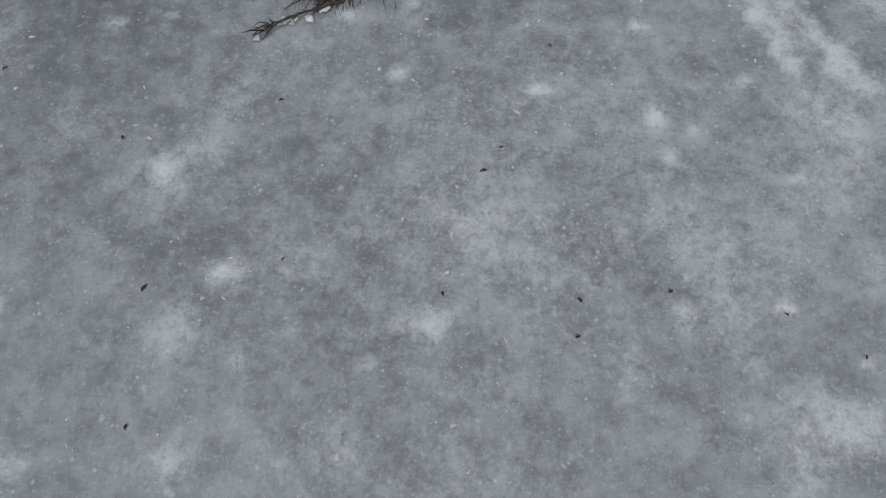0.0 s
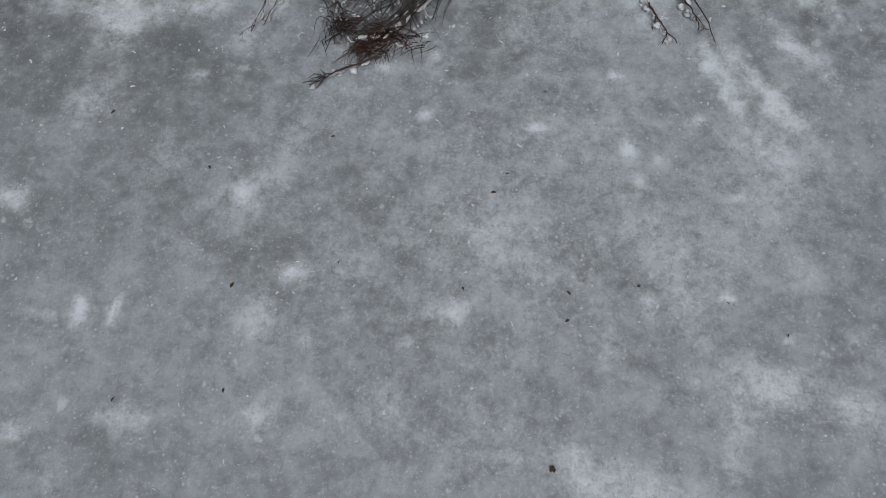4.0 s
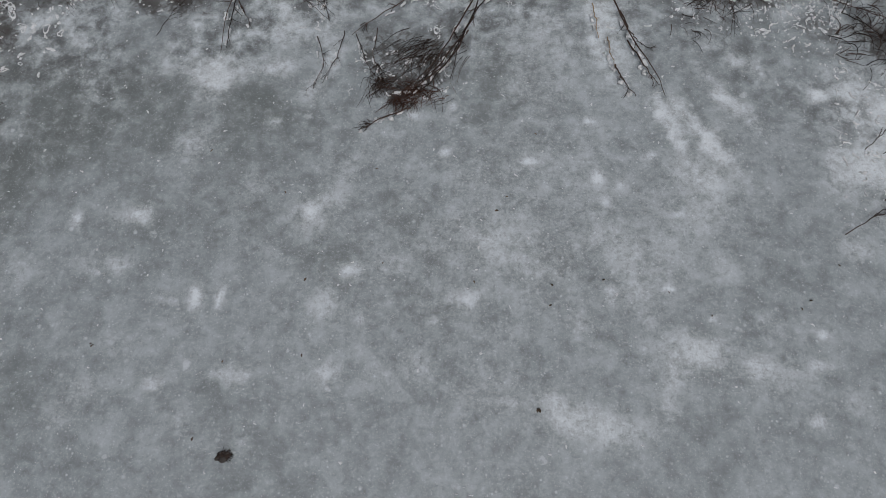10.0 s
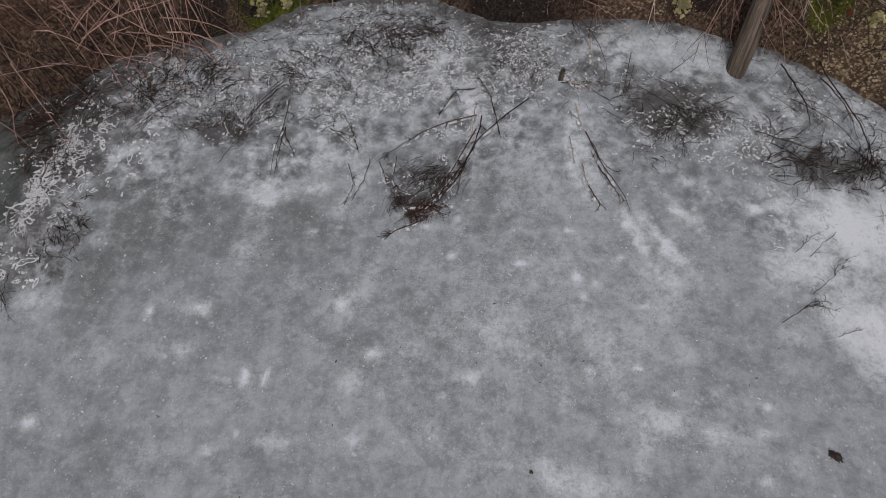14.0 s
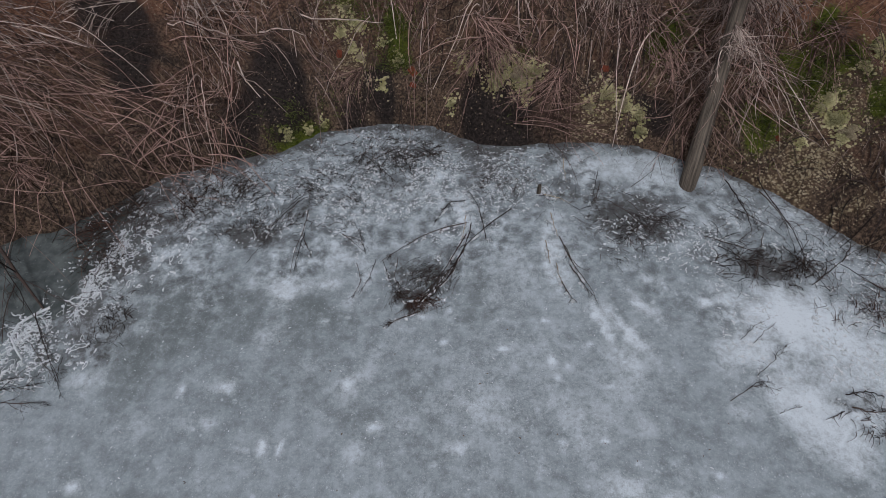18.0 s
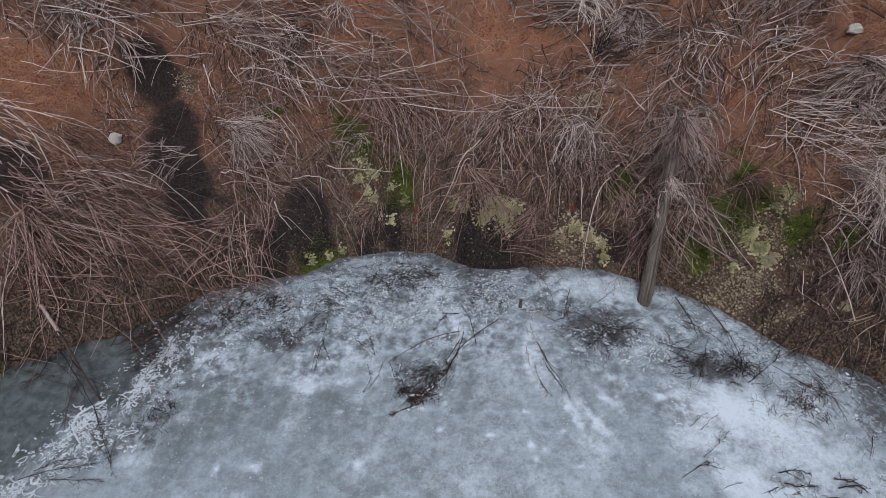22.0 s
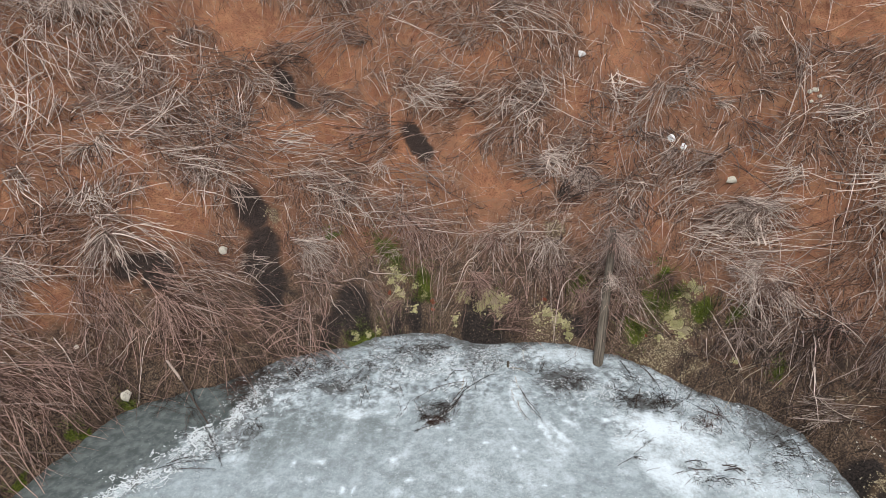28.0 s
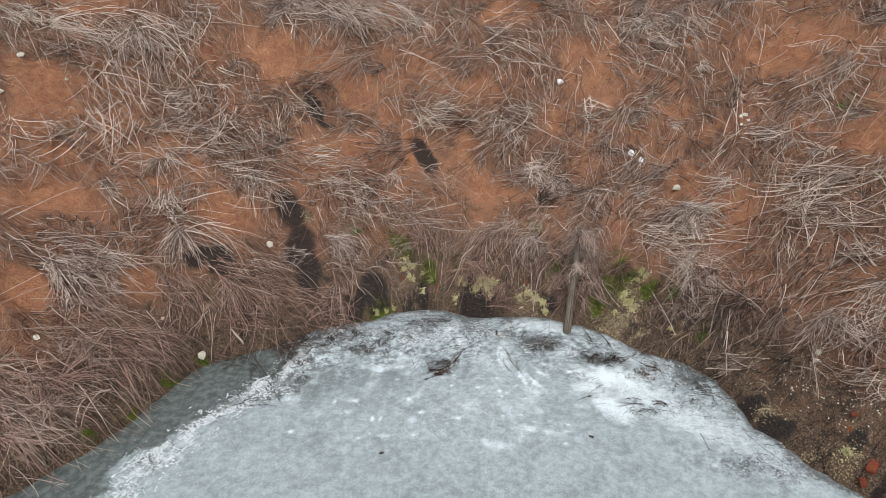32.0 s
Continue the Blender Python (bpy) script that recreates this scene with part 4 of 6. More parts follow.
def plant_clump(kind, tone, x, y, heading, length, seed, one_by_one=False):
    name, label, category = KINDS[kind]
    single, stems, shoots = stalk_meshes(kind, tone, seed, length, 1.0 if float(shore_distance(x, y)) < 2.2 else 1.65)
    thing = new(name)
    thing.empty_display_size = 0.1
    thing.matrix_world = laid(x, y, heading, length, 0.15)
    tagged(thing, f"{TONES[tone][1]} {label}", category, name.replace("_", " ") + " on the bank")
    if one_by_one:
        for mesh in single:
            part("stem", mesh, thing)
    else:
        part("stem_mass", stems, thing, kind="stuff")
    part("shoot_mass", shoots, thing, kind="stuff")
    return thing


pick = random.Random(5)
for kind, tone, rows in STALKS:
    for x, y, heading, length in rows:
        plant_clump(kind, tone, x, y, heading, min(max(length * 1.05, 0.35), 2.2), pick.randrange(4), kind in ("straw", "skeleton") or float(shore_distance(x, y)) < 2.4)

# Tall weeds round the leaning post.
for x, y, heading, tone in ((2.12, 4.2, -110, "r"), (2.55, 4.25, -75, "p"), (2.3, 4.5, -95, "r"), (2.0, 4.45, -60, "g"), (2.65, 4.5, -120, "r")):
    plant_clump("tuft", tone, x, y, heading, 1.15, pick.randrange(4), True)
for x, y, heading, tone in ((2.35, 5.05, -92, "g"), (2.62, 5.3, -100, "p"), (2.5, 4.85, -112, "r"), (2.75, 5.0, -104, "g")):
    plant_clump("arch", tone, x, y, heading, 0.95, pick.randrange(4), True)

# Smaller clumps in between.
filled = 0
while filled < 95:
    x, y = pick.uniform(-10.5, 9.5), pick.uniform(-1.5, 12.5)
    d = float(shore_distance(x, y))
    if d < 0.35 or float(patches(SEAMS_AND_HOLLOW_SHADE, np.array([x]), np.array([y - 0.2]))[0]) > 0.1 or float(litter_cover(np.array([x]), np.array([y]))[0]) < pick.uniform(0.35, 0.8):
        continue
    kind = pick.choice(["fan", "sheaf", "tuft", "arch", "fan", "sheaf"])
    tone = pick.choice("rrgp" if d < 1.5 and x < 2 else "pgpg")
    downhill = math.degrees(math.atan2(*reversed([-v for v in (float(ground_height(x + 0.3, y) - ground_height(x - 0.3, y)), float(ground_height(x, y + 0.3) - ground_height(x, y - 0.3)))])))
    plant_clump(kind, tone, x, y, downhill + pick.gauss(0, 60), pick.uniform(0.5, 1.1), pick.randrange(4))
    filled += 1

# The leaning post in the ice.
post = new("leaning_post")
tagged(post, "weathered grey wooden post leaning from ice onto bank", "post")
foot, head = Vector((2.09, 3.28, -0.15)), Vector((2.34, 4.58, 1.8))
bm = bmesh.new()
rng = np.random.RandomState(3)
rings, length = [], (head - foot).length
for k in range(14):
    u = k / 13
    rings.append([bm.verts.new(((0.098 - 0.042 * u) * (1 + 0.06 * math.sin(3 * a + 4 * u) + 0.03 * rng.randn()) * math.cos(a),
                                (0.09 - 0.04 * u) * (1 + 0.05 * math.cos(2 * a + 3 * u) + 0.03 * rng.randn()) * math.sin(a), u * length)) for a in np.linspace(0, 2 * math.pi, 15)[:-1]])
for a, b in zip(rings, rings[1:]):
    for k in range(14):
        bm.faces.new((a[k], a[(k + 1) % 14], b[(k + 1) % 14], b[k])).smooth = True
bm.faces.new(rings[-1])
me = bpy.data.meshes.new("shaft")
bm.to_mesh(me)
me.materials.append(POST)
post.matrix_world = Matrix.Translation(foot) @ (head - foot).to_track_quat("Z", "X").to_matrix().to_4x4()
part("shaft", me, post)
for along, heading, size, kind, tone in ((0.60, -105, 0.5, "tuft", "p"), (0.66, -70, 0.45, "arch", "p"), (0.97, -98, 0.75, "arch", "g"), (0.9, -80, 0.6, "arch", "r")):
    caught = plant_clump(kind, tone, 2.3, 4.4, heading, size, pick.randrange(4), True)
    caught.matrix_world = Matrix.Translation(foot.lerp(head, along) + Vector((0, 0, 0.06))) @ pose(0, 0, 0, 0, 25, heading) @ Matrix.Scale(size, 4)
    tagged(caught, f"{TONES[tone][1]} dead weeds draped over the leaning post", "dead weeds", "weeds on the post")



# --- twigs, rime and leaves on the ice ---
def frozen_branch(name, label, tone, thick, shoots, reach, lines, rimed=False):
    """A branch frozen into the ice: limbs along their plan, with side twigs."""
    rng = np.random.RandomState(int(abs(lines[0][0][0]) * 100) + len(lines) * 7)
    thing = new(name)
    x0, y0 = lines[0][0]
    thing.matrix_world = pose(x0, y0, 0)
    tagged(thing, label, "branch" if thick > 0.007 else "twig", "branches in the ice")
    fine = []
    for line in lines:
        pts = np.array([(x - x0, y - y0, 0.012 + thick) for x, y in line])
        u = np.linspace(0, 1, 13)
        s = np.linspace(0, 1, len(pts))
        bow = np.stack([np.interp(u, s, pts[:, k]) for k in range(3)], 1)
        for _ in range(2):
            bow[1:-1] = (bow[:-2] + 2 * bow[1:-1] + bow[2:]) / 4
        span = np.linalg.norm(bow[-1] - bow[0])
        bow[:, 2] += 0.05 * span * np.sin(u * math.pi) + 0.01
        bow[:, :2] += rng.normal(0, 0.0035, (13, 2))
        limb = part("limb", tubes("limb", [(bow, thick * 0.5, thick * 0.18)], TONES[tone][0], 6), thing)
        if rimed:
            lumps = []
            for _ in range(rng.randint(5, 12)):
                k = rng.randint(0, 11)
                at = bow[k] * (1, 1, 0.4) + (rng.normal(-0.010, 0.008), rng.normal(0, 0.008), 0.002)
                way = (bow[k + 1] - bow[k]) * rng.uniform(0.3, 0.9)
                big = thick * rng.uniform(0.6, 1.5)
                lumps.append((np.array([at, at + way * 0.3, at + way * 0.7, at + way]) + rng.normal(0, 0.004, (4, 3)) * (1, 1, 0.3), big, big * rng.uniform(0.3, 0.9)))
            part("rime_coat", tubes("rime_coat", lumps, RIME, 6), limb, "white rime coat", "stuff")
        for twig in forks(rng, bow, shoots, reach, 0.2, 0.55 if shoots < 15 else 0.4, 0.0):
            spray = [(twig, thick * 0.28, thick * 0.1)] + [(f, thick * 0.16, thick * 0.07) for f in forks(rng, twig, 4, reach * 0.45, 0.2, 0.6, 0.0)]
            if shoots < 15:
                part("twig", tubes("twig", spray, TONES[tone][0]), limb)
            else:
                fine += spray
    if fine:
        part("twig_mass", tubes("twig_mass", fine, TONES[tone][0]), thing, kind="stuff")
    return thing


frozen_branch("sunken_branch", "dark curving limbs of a branch half sunk in the ice", "d", 0.010, 8, 0.11,
              [[(0.07, 2.66), (0.08, 2.47), (-0, 2.16), (-0.09, 1.94), (-0.22, 1.78)], [(-0.26, 1.66), (-0.43, 1.55), (-0.54, 1.48)], [(0.43, 2.87), (0.21, 2.59), (0.06, 2.37), (-0.03, 2.13), (-0.05, 1.89)], [(0.22, 2.49), (0.14, 2.81), (-0, 3.08)], [(0.03, 2.66), (-0.25, 2.51), (-0.51, 2.29), (-0.69, 2.13)], [(-0.01, 2.93), (-0.16, 2.88), (-0.26, 2.63)], [(0.04, 2.52), (-0.06, 2.18), (-0.17, 1.92), (-0.36, 1.71)], [(0.04, 2.34), (-0.06, 2.07), (-0.17, 1.87), (-0.32, 1.77)], [(0.02, 2.24), (-0.08, 1.95), (-0.27, 1.75), (-0.48, 1.79)]], True)
frozen_branch("drowned_twigs", "dark drowned twigs beside the sunken branch", "d", 0.006, 6, 0.09,
              [[(-1.11, 2.41), (-0.92, 2.35), (-0.84, 2.23)], [(-0.9, 2.1), (-0.81, 1.9), (-0.86, 1.74)], [(-0.74, 2.16), (-0.74, 1.96), (-0.81, 1.78)], [(-0.54, 2.2), (-0.53, 1.98), (-0.44, 1.79)], [(-0.66, 2.14), (-0.55, 1.9), (-0.34, 1.69)]], True)
frozen_branch("split_branch", "forked dark branch with white rime frozen into the ice", "d", 0.01, 2, 0.12,
              [[(0.89, 2.58), (0.95, 2.36), (1.05, 2.17), (1.15, 2.03), (1.21, 1.9)], [(0.93, 2.48), (1, 2.31), (1.07, 2.24)], [(0.91, 2.08), (0.96, 1.97), (1.04, 1.88)], [(0.98, 2.26), (1.09, 2.08), (1.13, 2.01)]], True)
frozen_branch("rimed_twig", "thin stem thickly coated in white rime", "w", 0.009, 1, 0.05,
              [[(0.8, 2.85), (0.83, 2.71), (0.87, 2.57)], [(0.76, 2.52), (0.78, 2.39), (0.81, 2.26)], [(0.86, 2.28), (0.88, 2.16), (0.92, 2.06)], [(0.01, 2.74), (0.02, 2.57), (0.01, 2.41)]], True)
frozen_branch("forked_twig", "dark forked twig standing out of the ice", "d", 0.008, 4, 0.1,
              [[(-1.5, 2.67), (-1.46, 2.4), (-1.48, 2.13), (-1.47, 1.92)], [(-1.46, 2.39), (-1.45, 2.16), (-1.44, 1.96)], [(-1.48, 2.39), (-1.4, 2.24), (-1.32, 2.12)], [(-1.62, 2.78), (-1.75, 2.49), (-1.83, 2.3)]], True)
frozen_branch("slanting_twig", "thin dark twig slanting over frosted ice", "d", 0.007, 3, 0.12,
              [[(-1.6, 2.85), (-1.74, 2.57), (-1.83, 2.24)], [(-1.63, 2.78), (-1.65, 2.66), (-1.69, 2.52)]])
frozen_branch("small_twig", "small dark twig frozen in pale ice", "d", 0.005, 4, 0.08,
              [[(-1.11, 2.42), (-0.96, 2.31), (-0.85, 2.23)], [(-1.02, 2.56), (-0.91, 2.39), (-0.84, 2.21)], [(-0.96, 2.5), (-0.93, 2.4), (-0.88, 2.3)]], True)
frozen_branch("shore_twigs", "dark bare twigs frozen at the pond's edge", "d", 0.007, 6, 0.16,
              [[(-1.11, 3.52), (-1.14, 3.33), (-1.19, 3.08)], [(-1.2, 3.42), (-1.1, 3.48), (-0.99, 3.49)], [(-1.12, 3.46), (-0.93, 3.28), (-0.7, 3.1)], [(-1.0, 3.41), (-0.87, 3.49), (-0.75, 3.63)], [(-0.79, 3.56), (-0.66, 3.37), (-0.51, 3.2)]])
frozen_branch("drooping_twigs", "thin dark twigs dipping into frosted ice", "d", 0.006, 6, 0.14,
              [[(-2.92, 2.78), (-2.87, 2.92), (-2.68, 2.7)], [(-3.14, 2.94), (-3.01, 2.74), (-2.88, 2.53)], [(-2.92, 3.0), (-2.78, 2.73), (-2.66, 2.45)], [(-2.44, 2.56), (-2.57, 2.4), (-2.69, 2.24)], [(-2.9, 2.97), (-2.5, 2.82), (-2.23, 2.64)], [(-2.8, 3.11), (-2.4, 2.96), (-2.06, 2.88)]])
frozen_branch("short_twig", "short dark twig lying on the ice", "d", 0.006, 2, 0.08,
              [[(-2.24, 2.29), (-2.18, 2.35), (-2.12, 2.4)]])
frozen_branch("bent_twig", "thin bent dark twig on white ice", "d", 0.006, 1, 0.06,
              [[(1.56, 3.25), (1.68, 3.37), (1.79, 3.49), (1.81, 3.62)]])
frozen_branch("upright_twig", "dark twig frozen upright in the ice", "d", 0.007, 2, 0.1,
              [[(1.25, 3.44), (1.21, 3.21), (1.17, 2.94)]], True)
frozen_branch("rimed_stick", "pale rime-covered stick on the ice", "w", 0.008, 1, 0.06,
              [[(0.73, 3.08), (0.87, 3.04), (0.97, 2.99)]], True)
frozen_branch("rimed_stick", "pale rime-covered stick on the ice", "w", 0.009, 1, 0.06,
              [[(0.91, 3.58), (0.92, 3.39), (0.94, 3.26)]], True)
frozen_branch("frosted_shrub", "dark matted shrub trapped in frosted ice", "d", 0.006, 9, 0.2,
              [[(1.33, 3.06), (1.5, 2.91), (1.72, 2.7)], [(1.38, 2.9), (1.57, 2.65), (1.65, 2.47)], [(1.8, 3.02), (1.61, 2.76), (1.43, 2.59)], [(1.51, 3.08), (1.67, 2.85), (1.9, 2.79)], [(2.04, 3.05), (1.79, 2.86), (1.59, 2.54)], [(1.27, 3.31), (1.21, 3.05), (1.14, 2.8)]])
frozen_branch("long_branch", "long dark branch hanging from bank into the ice", "d", 0.012, 6, 0.25,
              [[(2.71, 3.79), (2.74, 3.28), (2.88, 2.89), (2.96, 2.6), (2.96, 2.38)], [(2.74, 3.3), (2.85, 3.05), (2.91, 2.9)], [(2.45, 3.42), (2.56, 3.02), (2.59, 2.86)]])
frozen_branch("tangled_shrub", "dark tangled shrub frozen into the pond", "d", 0.006, 10, 0.22,
              [[(2.27, 2.61), (2.44, 2.48), (2.6, 2.29)], [(2.69, 2.8), (2.6, 2.53), (2.52, 2.28)], [(2.83, 2.66), (2.95, 2.46), (3.03, 2.33)], [(3.07, 2.76), (2.84, 2.45), (2.75, 2.27)], [(2.17, 2.71), (2.43, 2.59), (2.75, 2.51)], [(3.24, 2.56), (3.0, 2.43), (2.77, 2.38)]])
frozen_branch("arching_twig", "thin dark arching twig over the ice", "d", 0.008, 4, 0.2,
              [[(2.98, 2.26), (3.21, 2.46), (3.4, 2.65), (3.55, 2.72)], [(3.29, 2.53), (3.4, 2.72), (3.45, 2.95)], [(3.53, 2.66), (3.53, 2.73), (3.51, 2.87)]])
frozen_branch("rusty_shrub", "rusty brown shrub lying over white ice", "u", 0.006, 10, 0.2,
              [[(3.59, 2.67), (3.67, 2.34), (3.74, 2.03), (3.77, 1.88)], [(3.51, 2.06), (3.65, 2.21), (3.8, 2.35)], [(3.4, 2.37), (3.56, 2.23), (3.81, 2.1)], [(3.66, 2.4), (3.68, 2.15), (3.6, 1.9)]])
frozen_branch("ice_twig", "small dark twig on white ice", "d", 0.005, 5, 0.1,
              [[(2.32, 1.67), (2.43, 1.8), (2.54, 1.87)], [(2.42, 1.65), (2.5, 1.75), (2.61, 1.85)]])
frozen_branch("ice_twig", "small dark twig on white ice", "d", 0.005, 5, 0.1,
              [[(2.39, 1.37), (2.52, 1.49), (2.66, 1.65)], [(2.55, 1.52), (2.57, 1.58), (2.67, 1.67)]])
frozen_branch("ice_twig", "small dark twig on white ice", "d", 0.006, 8, 0.12,
              [[(2.16, 1.14), (2.29, 1.24), (2.41, 1.29), (2.54, 1.26)], [(2.29, 1.24), (2.37, 1.31), (2.49, 1.33)]])
frozen_branch("ice_twig", "small dark twig on white ice", "d", 0.005, 3, 0.08,
              [[(2.5, 1.08), (2.6, 1.13), (2.68, 1.16)]])
frozen_branch("sunken_log", "dark rotten branch bedded in white ice", "d", 0.012, 7, 0.12,
              [[(3.0, 1.28), (3.15, 1.32), (3.27, 1.29)], [(3.02, 1.19), (3.14, 1.15), (3.29, 1.19)]])
frozen_branch("sunken_log", "dark rotten branch bedded in white ice", "d", 0.014, 7, 0.12,
              [[(3.45, 1.28), (3.59, 1.25), (3.71, 1.21)], [(3.46, 1.19), (3.61, 1.23), (3.7, 1.16)]])
leaning = tagged(new("leaning_branch"), "bare brown branch leaning from the bank into thawed water", "branch", "branches in the ice")
leaning.matrix_world = pose(-4.60, 2.22, 0.41)
bough = np.array([(0.0, 0.0, 0.02), (0.400, -0.308, -0.087), (0.759, -0.617, -0.244), (1.085, -0.881, -0.420)])
part("limb", tubes("limb", [(bough[:2], 0.024, 0.019)], STEM_GREY, 8), leaning, "pale barked upper limb")
limb = part("limb", tubes("limb", [(bough[1:], 0.019, 0.008)], STEM_DARK, 8), leaning)
shoot_rng = np.random.RandomState(8)
for k, shoot in enumerate(forks(shoot_rng, bough, 7, 0.45, 0.3, 0.5, -0.2)):
    part("twig", tubes("twig", [(shoot + (0, 0, 0.01), 0.006, 0.002)], STEM_DARK, 4), limb)
frozen_branch("trailing_branch", "dark trailing branch over thawed water and ice", "d", 0.01, 6, 0.2,
              [[(-4.45, 1.99), (-3.94, 1.6), (-3.57, 1.3), (-3.19, 0.92)], [(-4.04, 1.66), (-3.64, 1.53), (-3.23, 1.39)], [(-3.92, 1.57), (-3.82, 1.28), (-3.71, 1.01)], [(-3.57, 1.3), (-3.31, 1.02), (-3.02, 0.71)], [(-4.42, 1.84), (-4.35, 1.56), (-4.44, 1.41)]])
frozen_branch("lying_branch", "dark branch lying on frosted ice", "d", 0.009, 7, 0.2,
              [[(-3.8, 0.45), (-3.61, 0.53), (-3.38, 0.6), (-3.14, 0.7)], [(-3.71, 0.55), (-3.55, 0.65), (-3.33, 0.73)], [(-3.5, 0.49), (-3.23, 0.5), (-3.05, 0.55)]])
frozen_branch("matted_twigs", "matted dark twigs in white rime", "d", 0.005, 9, 0.12,
              [[(-3.18, 0.86), (-3.08, 0.76), (-2.95, 0.61)], [(-3.44, 1.01), (-3.23, 0.85), (-3.03, 0.71)], [(-3.11, 0.93), (-3.08, 0.81), (-3.03, 0.65)]])
frozen_branch("waterside_twigs", "dark twigs dipping into thawed pond water", "d", 0.006, 7, 0.16,
              [[(-5.11, 1.31), (-4.85, 1.27), (-4.76, 1.3)], [(-4.93, 1.7), (-4.53, 1.59), (-4.06, 1.58)], [(-4.74, 1.66), (-4.25, 1.52), (-3.73, 1.43)], [(-4.46, 1.84), (-3.99, 1.59), (-3.56, 1.26)], [(-4.27, 2.19), (-3.99, 1.59), (-3.7, 0.99)]])
frozen_branch("hanging_twigs", "dark hanging twigs over frosted ice", "d", 0.005, 7, 0.16,
              [[(-3.05, 2.53), (-2.78, 2.39), (-2.48, 2.15)], [(-2.81, 2.55), (-2.49, 2.36), (-2.15, 2.28)], [(-2.67, 2.8), (-2.38, 2.48), (-2.22, 2.17)], [(-1.9, 2.0), (-1.81, 2.21), (-1.66, 2.44)], [(-3.11, 2.3), (-2.92, 2.43), (-2.63, 2.51)]])
frozen_branch("edge_twigs", "dark edge twigs frozen into white ice", "d", 0.006, 8, 0.16,
              [[(1.46, 3.19), (1.75, 2.99), (2.02, 2.79)], [(2.48, 3.06), (2.73, 2.86), (2.95, 2.58)], [(3.27, 2.51), (3.42, 2.34), (3.63, 2.18)], [(4.27, 2.43), (4.2, 2.07), (4.14, 1.74)], [(4.23, 1.83), (4.48, 2.02), (4.7, 2.12)], [(4.49, 1.62), (4.48, 1.41), (4.5, 1.27)]])
frozen_branch("stem_twigs", "dark twig scraps along the white ice edge", "d", 0.006, 6, 0.14,
              [[(4.46, 2.04), (4.48, 1.72), (4.49, 1.57)], [(4.08, 0.56), (4.11, 0.31), (4.12, 0.19)], [(4.78, 0.63), (4.92, 0.27), (5.21, -0.04)], [(3.83, 1.51), (3.9, 1.67), (3.98, 1.83)]])

# The rusty mat of fine twigs at the sunken limb, and other twig mats frozen in.
def twig_mat(label, tone, x, y, rx, ry, count, length, thick, seed, way=None, spread=0.7):
    rng = np.random.RandomState(seed)
    a, r = rng.uniform(0, 2 * math.pi, count), np.sqrt(rng.uniform(0, 1, count))
    r = r * (1 + 0.5 * np.sin(3 * a + seed) + 0.3 * np.sin(5 * a + 2 * seed))
    fx, fy, turn = rx * r * np.cos(a), ry * r * np.sin(a), (0.9 * seed if way is None else radians(way)) + rng.normal(0, spread, count)
    n, run = 6, length * rng.uniform(0.4, 1.0, count)
    u = np.linspace(0, 1, n)
    bend = rng.normal(0, 1.0 if way is None else 0.5, count)[:, None] * u[None]
    px = fx[:, None] + np.cumsum(np.cos(turn[:, None] + bend) * run[:, None] / n, 1)
    py = fy[:, None] + np.cumsum(np.sin(turn[:, None] + bend) * run[:, None] / n, 1)
    pz = 0.006 + rng.uniform(0, 0.07, count)[:, None] * np.sin(u * math.pi)[None] * (1 - r[:, None] * 0.5)
    ob = new("twig_mat", many_tubes("twig_mat", np.stack([px, py, pz], 2), thick * rng.uniform(0.5, 1.3, count), TONES[tone][0]))
    ob.location = (x, y, 0)
    return tagged(ob, label, "twigs", kind="stuff")


MATS_WEST = [
    ("d", -1.7, 2.52, 0.33, 0.14, 70, 0.16, 0.0026), ("d", -2.28, 2.89, 0.4, 0.2, 120, 0.2, 0.0028), ("d", -2.84, 1.28, 0.16, 0.22, 70, 0.14, 0.003),
    ("d", -4.36, 1.84, 0.35, 0.2, 100, 0.2, 0.003), ("u", -3.45, 2.3, 0.3, 0.3, 190, 0.3, 0.0032), ("d", -3.3, 2.65, 0.35, 0.2, 150, 0.3, 0.003),
    ("d", -2.75, 2.65, 0.3, 0.2, 110, 0.25, 0.0026), ("d", -3.3, 1.9, 0.2, 0.3, 90, 0.25, 0.0028), ("d", -2.5, 2.75, 0.4, 0.22, 200, 0.22, 0.0021),
    ("d", -1.95, 2.42, 0.24, 0.14, 130, 0.14, 0.0021), ("d", -1.5, 2.95, 0.2, 0.2, 120, 0.15, 0.0021),
]
MATS_EAST = [
    ("u", -0.23, 1.8, 0.15, 0.05, 90, 0.12, 0.002), ("d", 1.61, 2.85, 0.36, 0.16, 110, 0.2, 0.0028), ("d", 1.4, 2.61, 0.2, 0.2, 45, 0.15, 0.0025),
    ("d", 2.47, 2.47, 0.34, 0.2, 110, 0.24, 0.0028), ("d", 2.96, 2.42, 0.2, 0.2, 70, 0.2, 0.0028), ("u", 3.48, 2.01, 0.28, 0.18, 90, 0.22, 0.0028),
    ("d", -1.08, 2.84, 0.2, 0.3, 60, 0.16, 0.0025), ("d", -0.48, 3.6, 0.5, 0.25, 110, 0.22, 0.0028), ("d", 3.32, 1.07, 0.35, 0.08, 80, 0.16, 0.0035),
    ("d", 4.3, 1.7, 0.25, 0.3, 100, 0.22, 0.003), ("d", 0.43, 3.17, 0.35, 0.25, 60, 0.12, 0.0025), ("d", -0.9, 3.3, 0.4, 0.25, 150, 0.2, 0.0021),
]
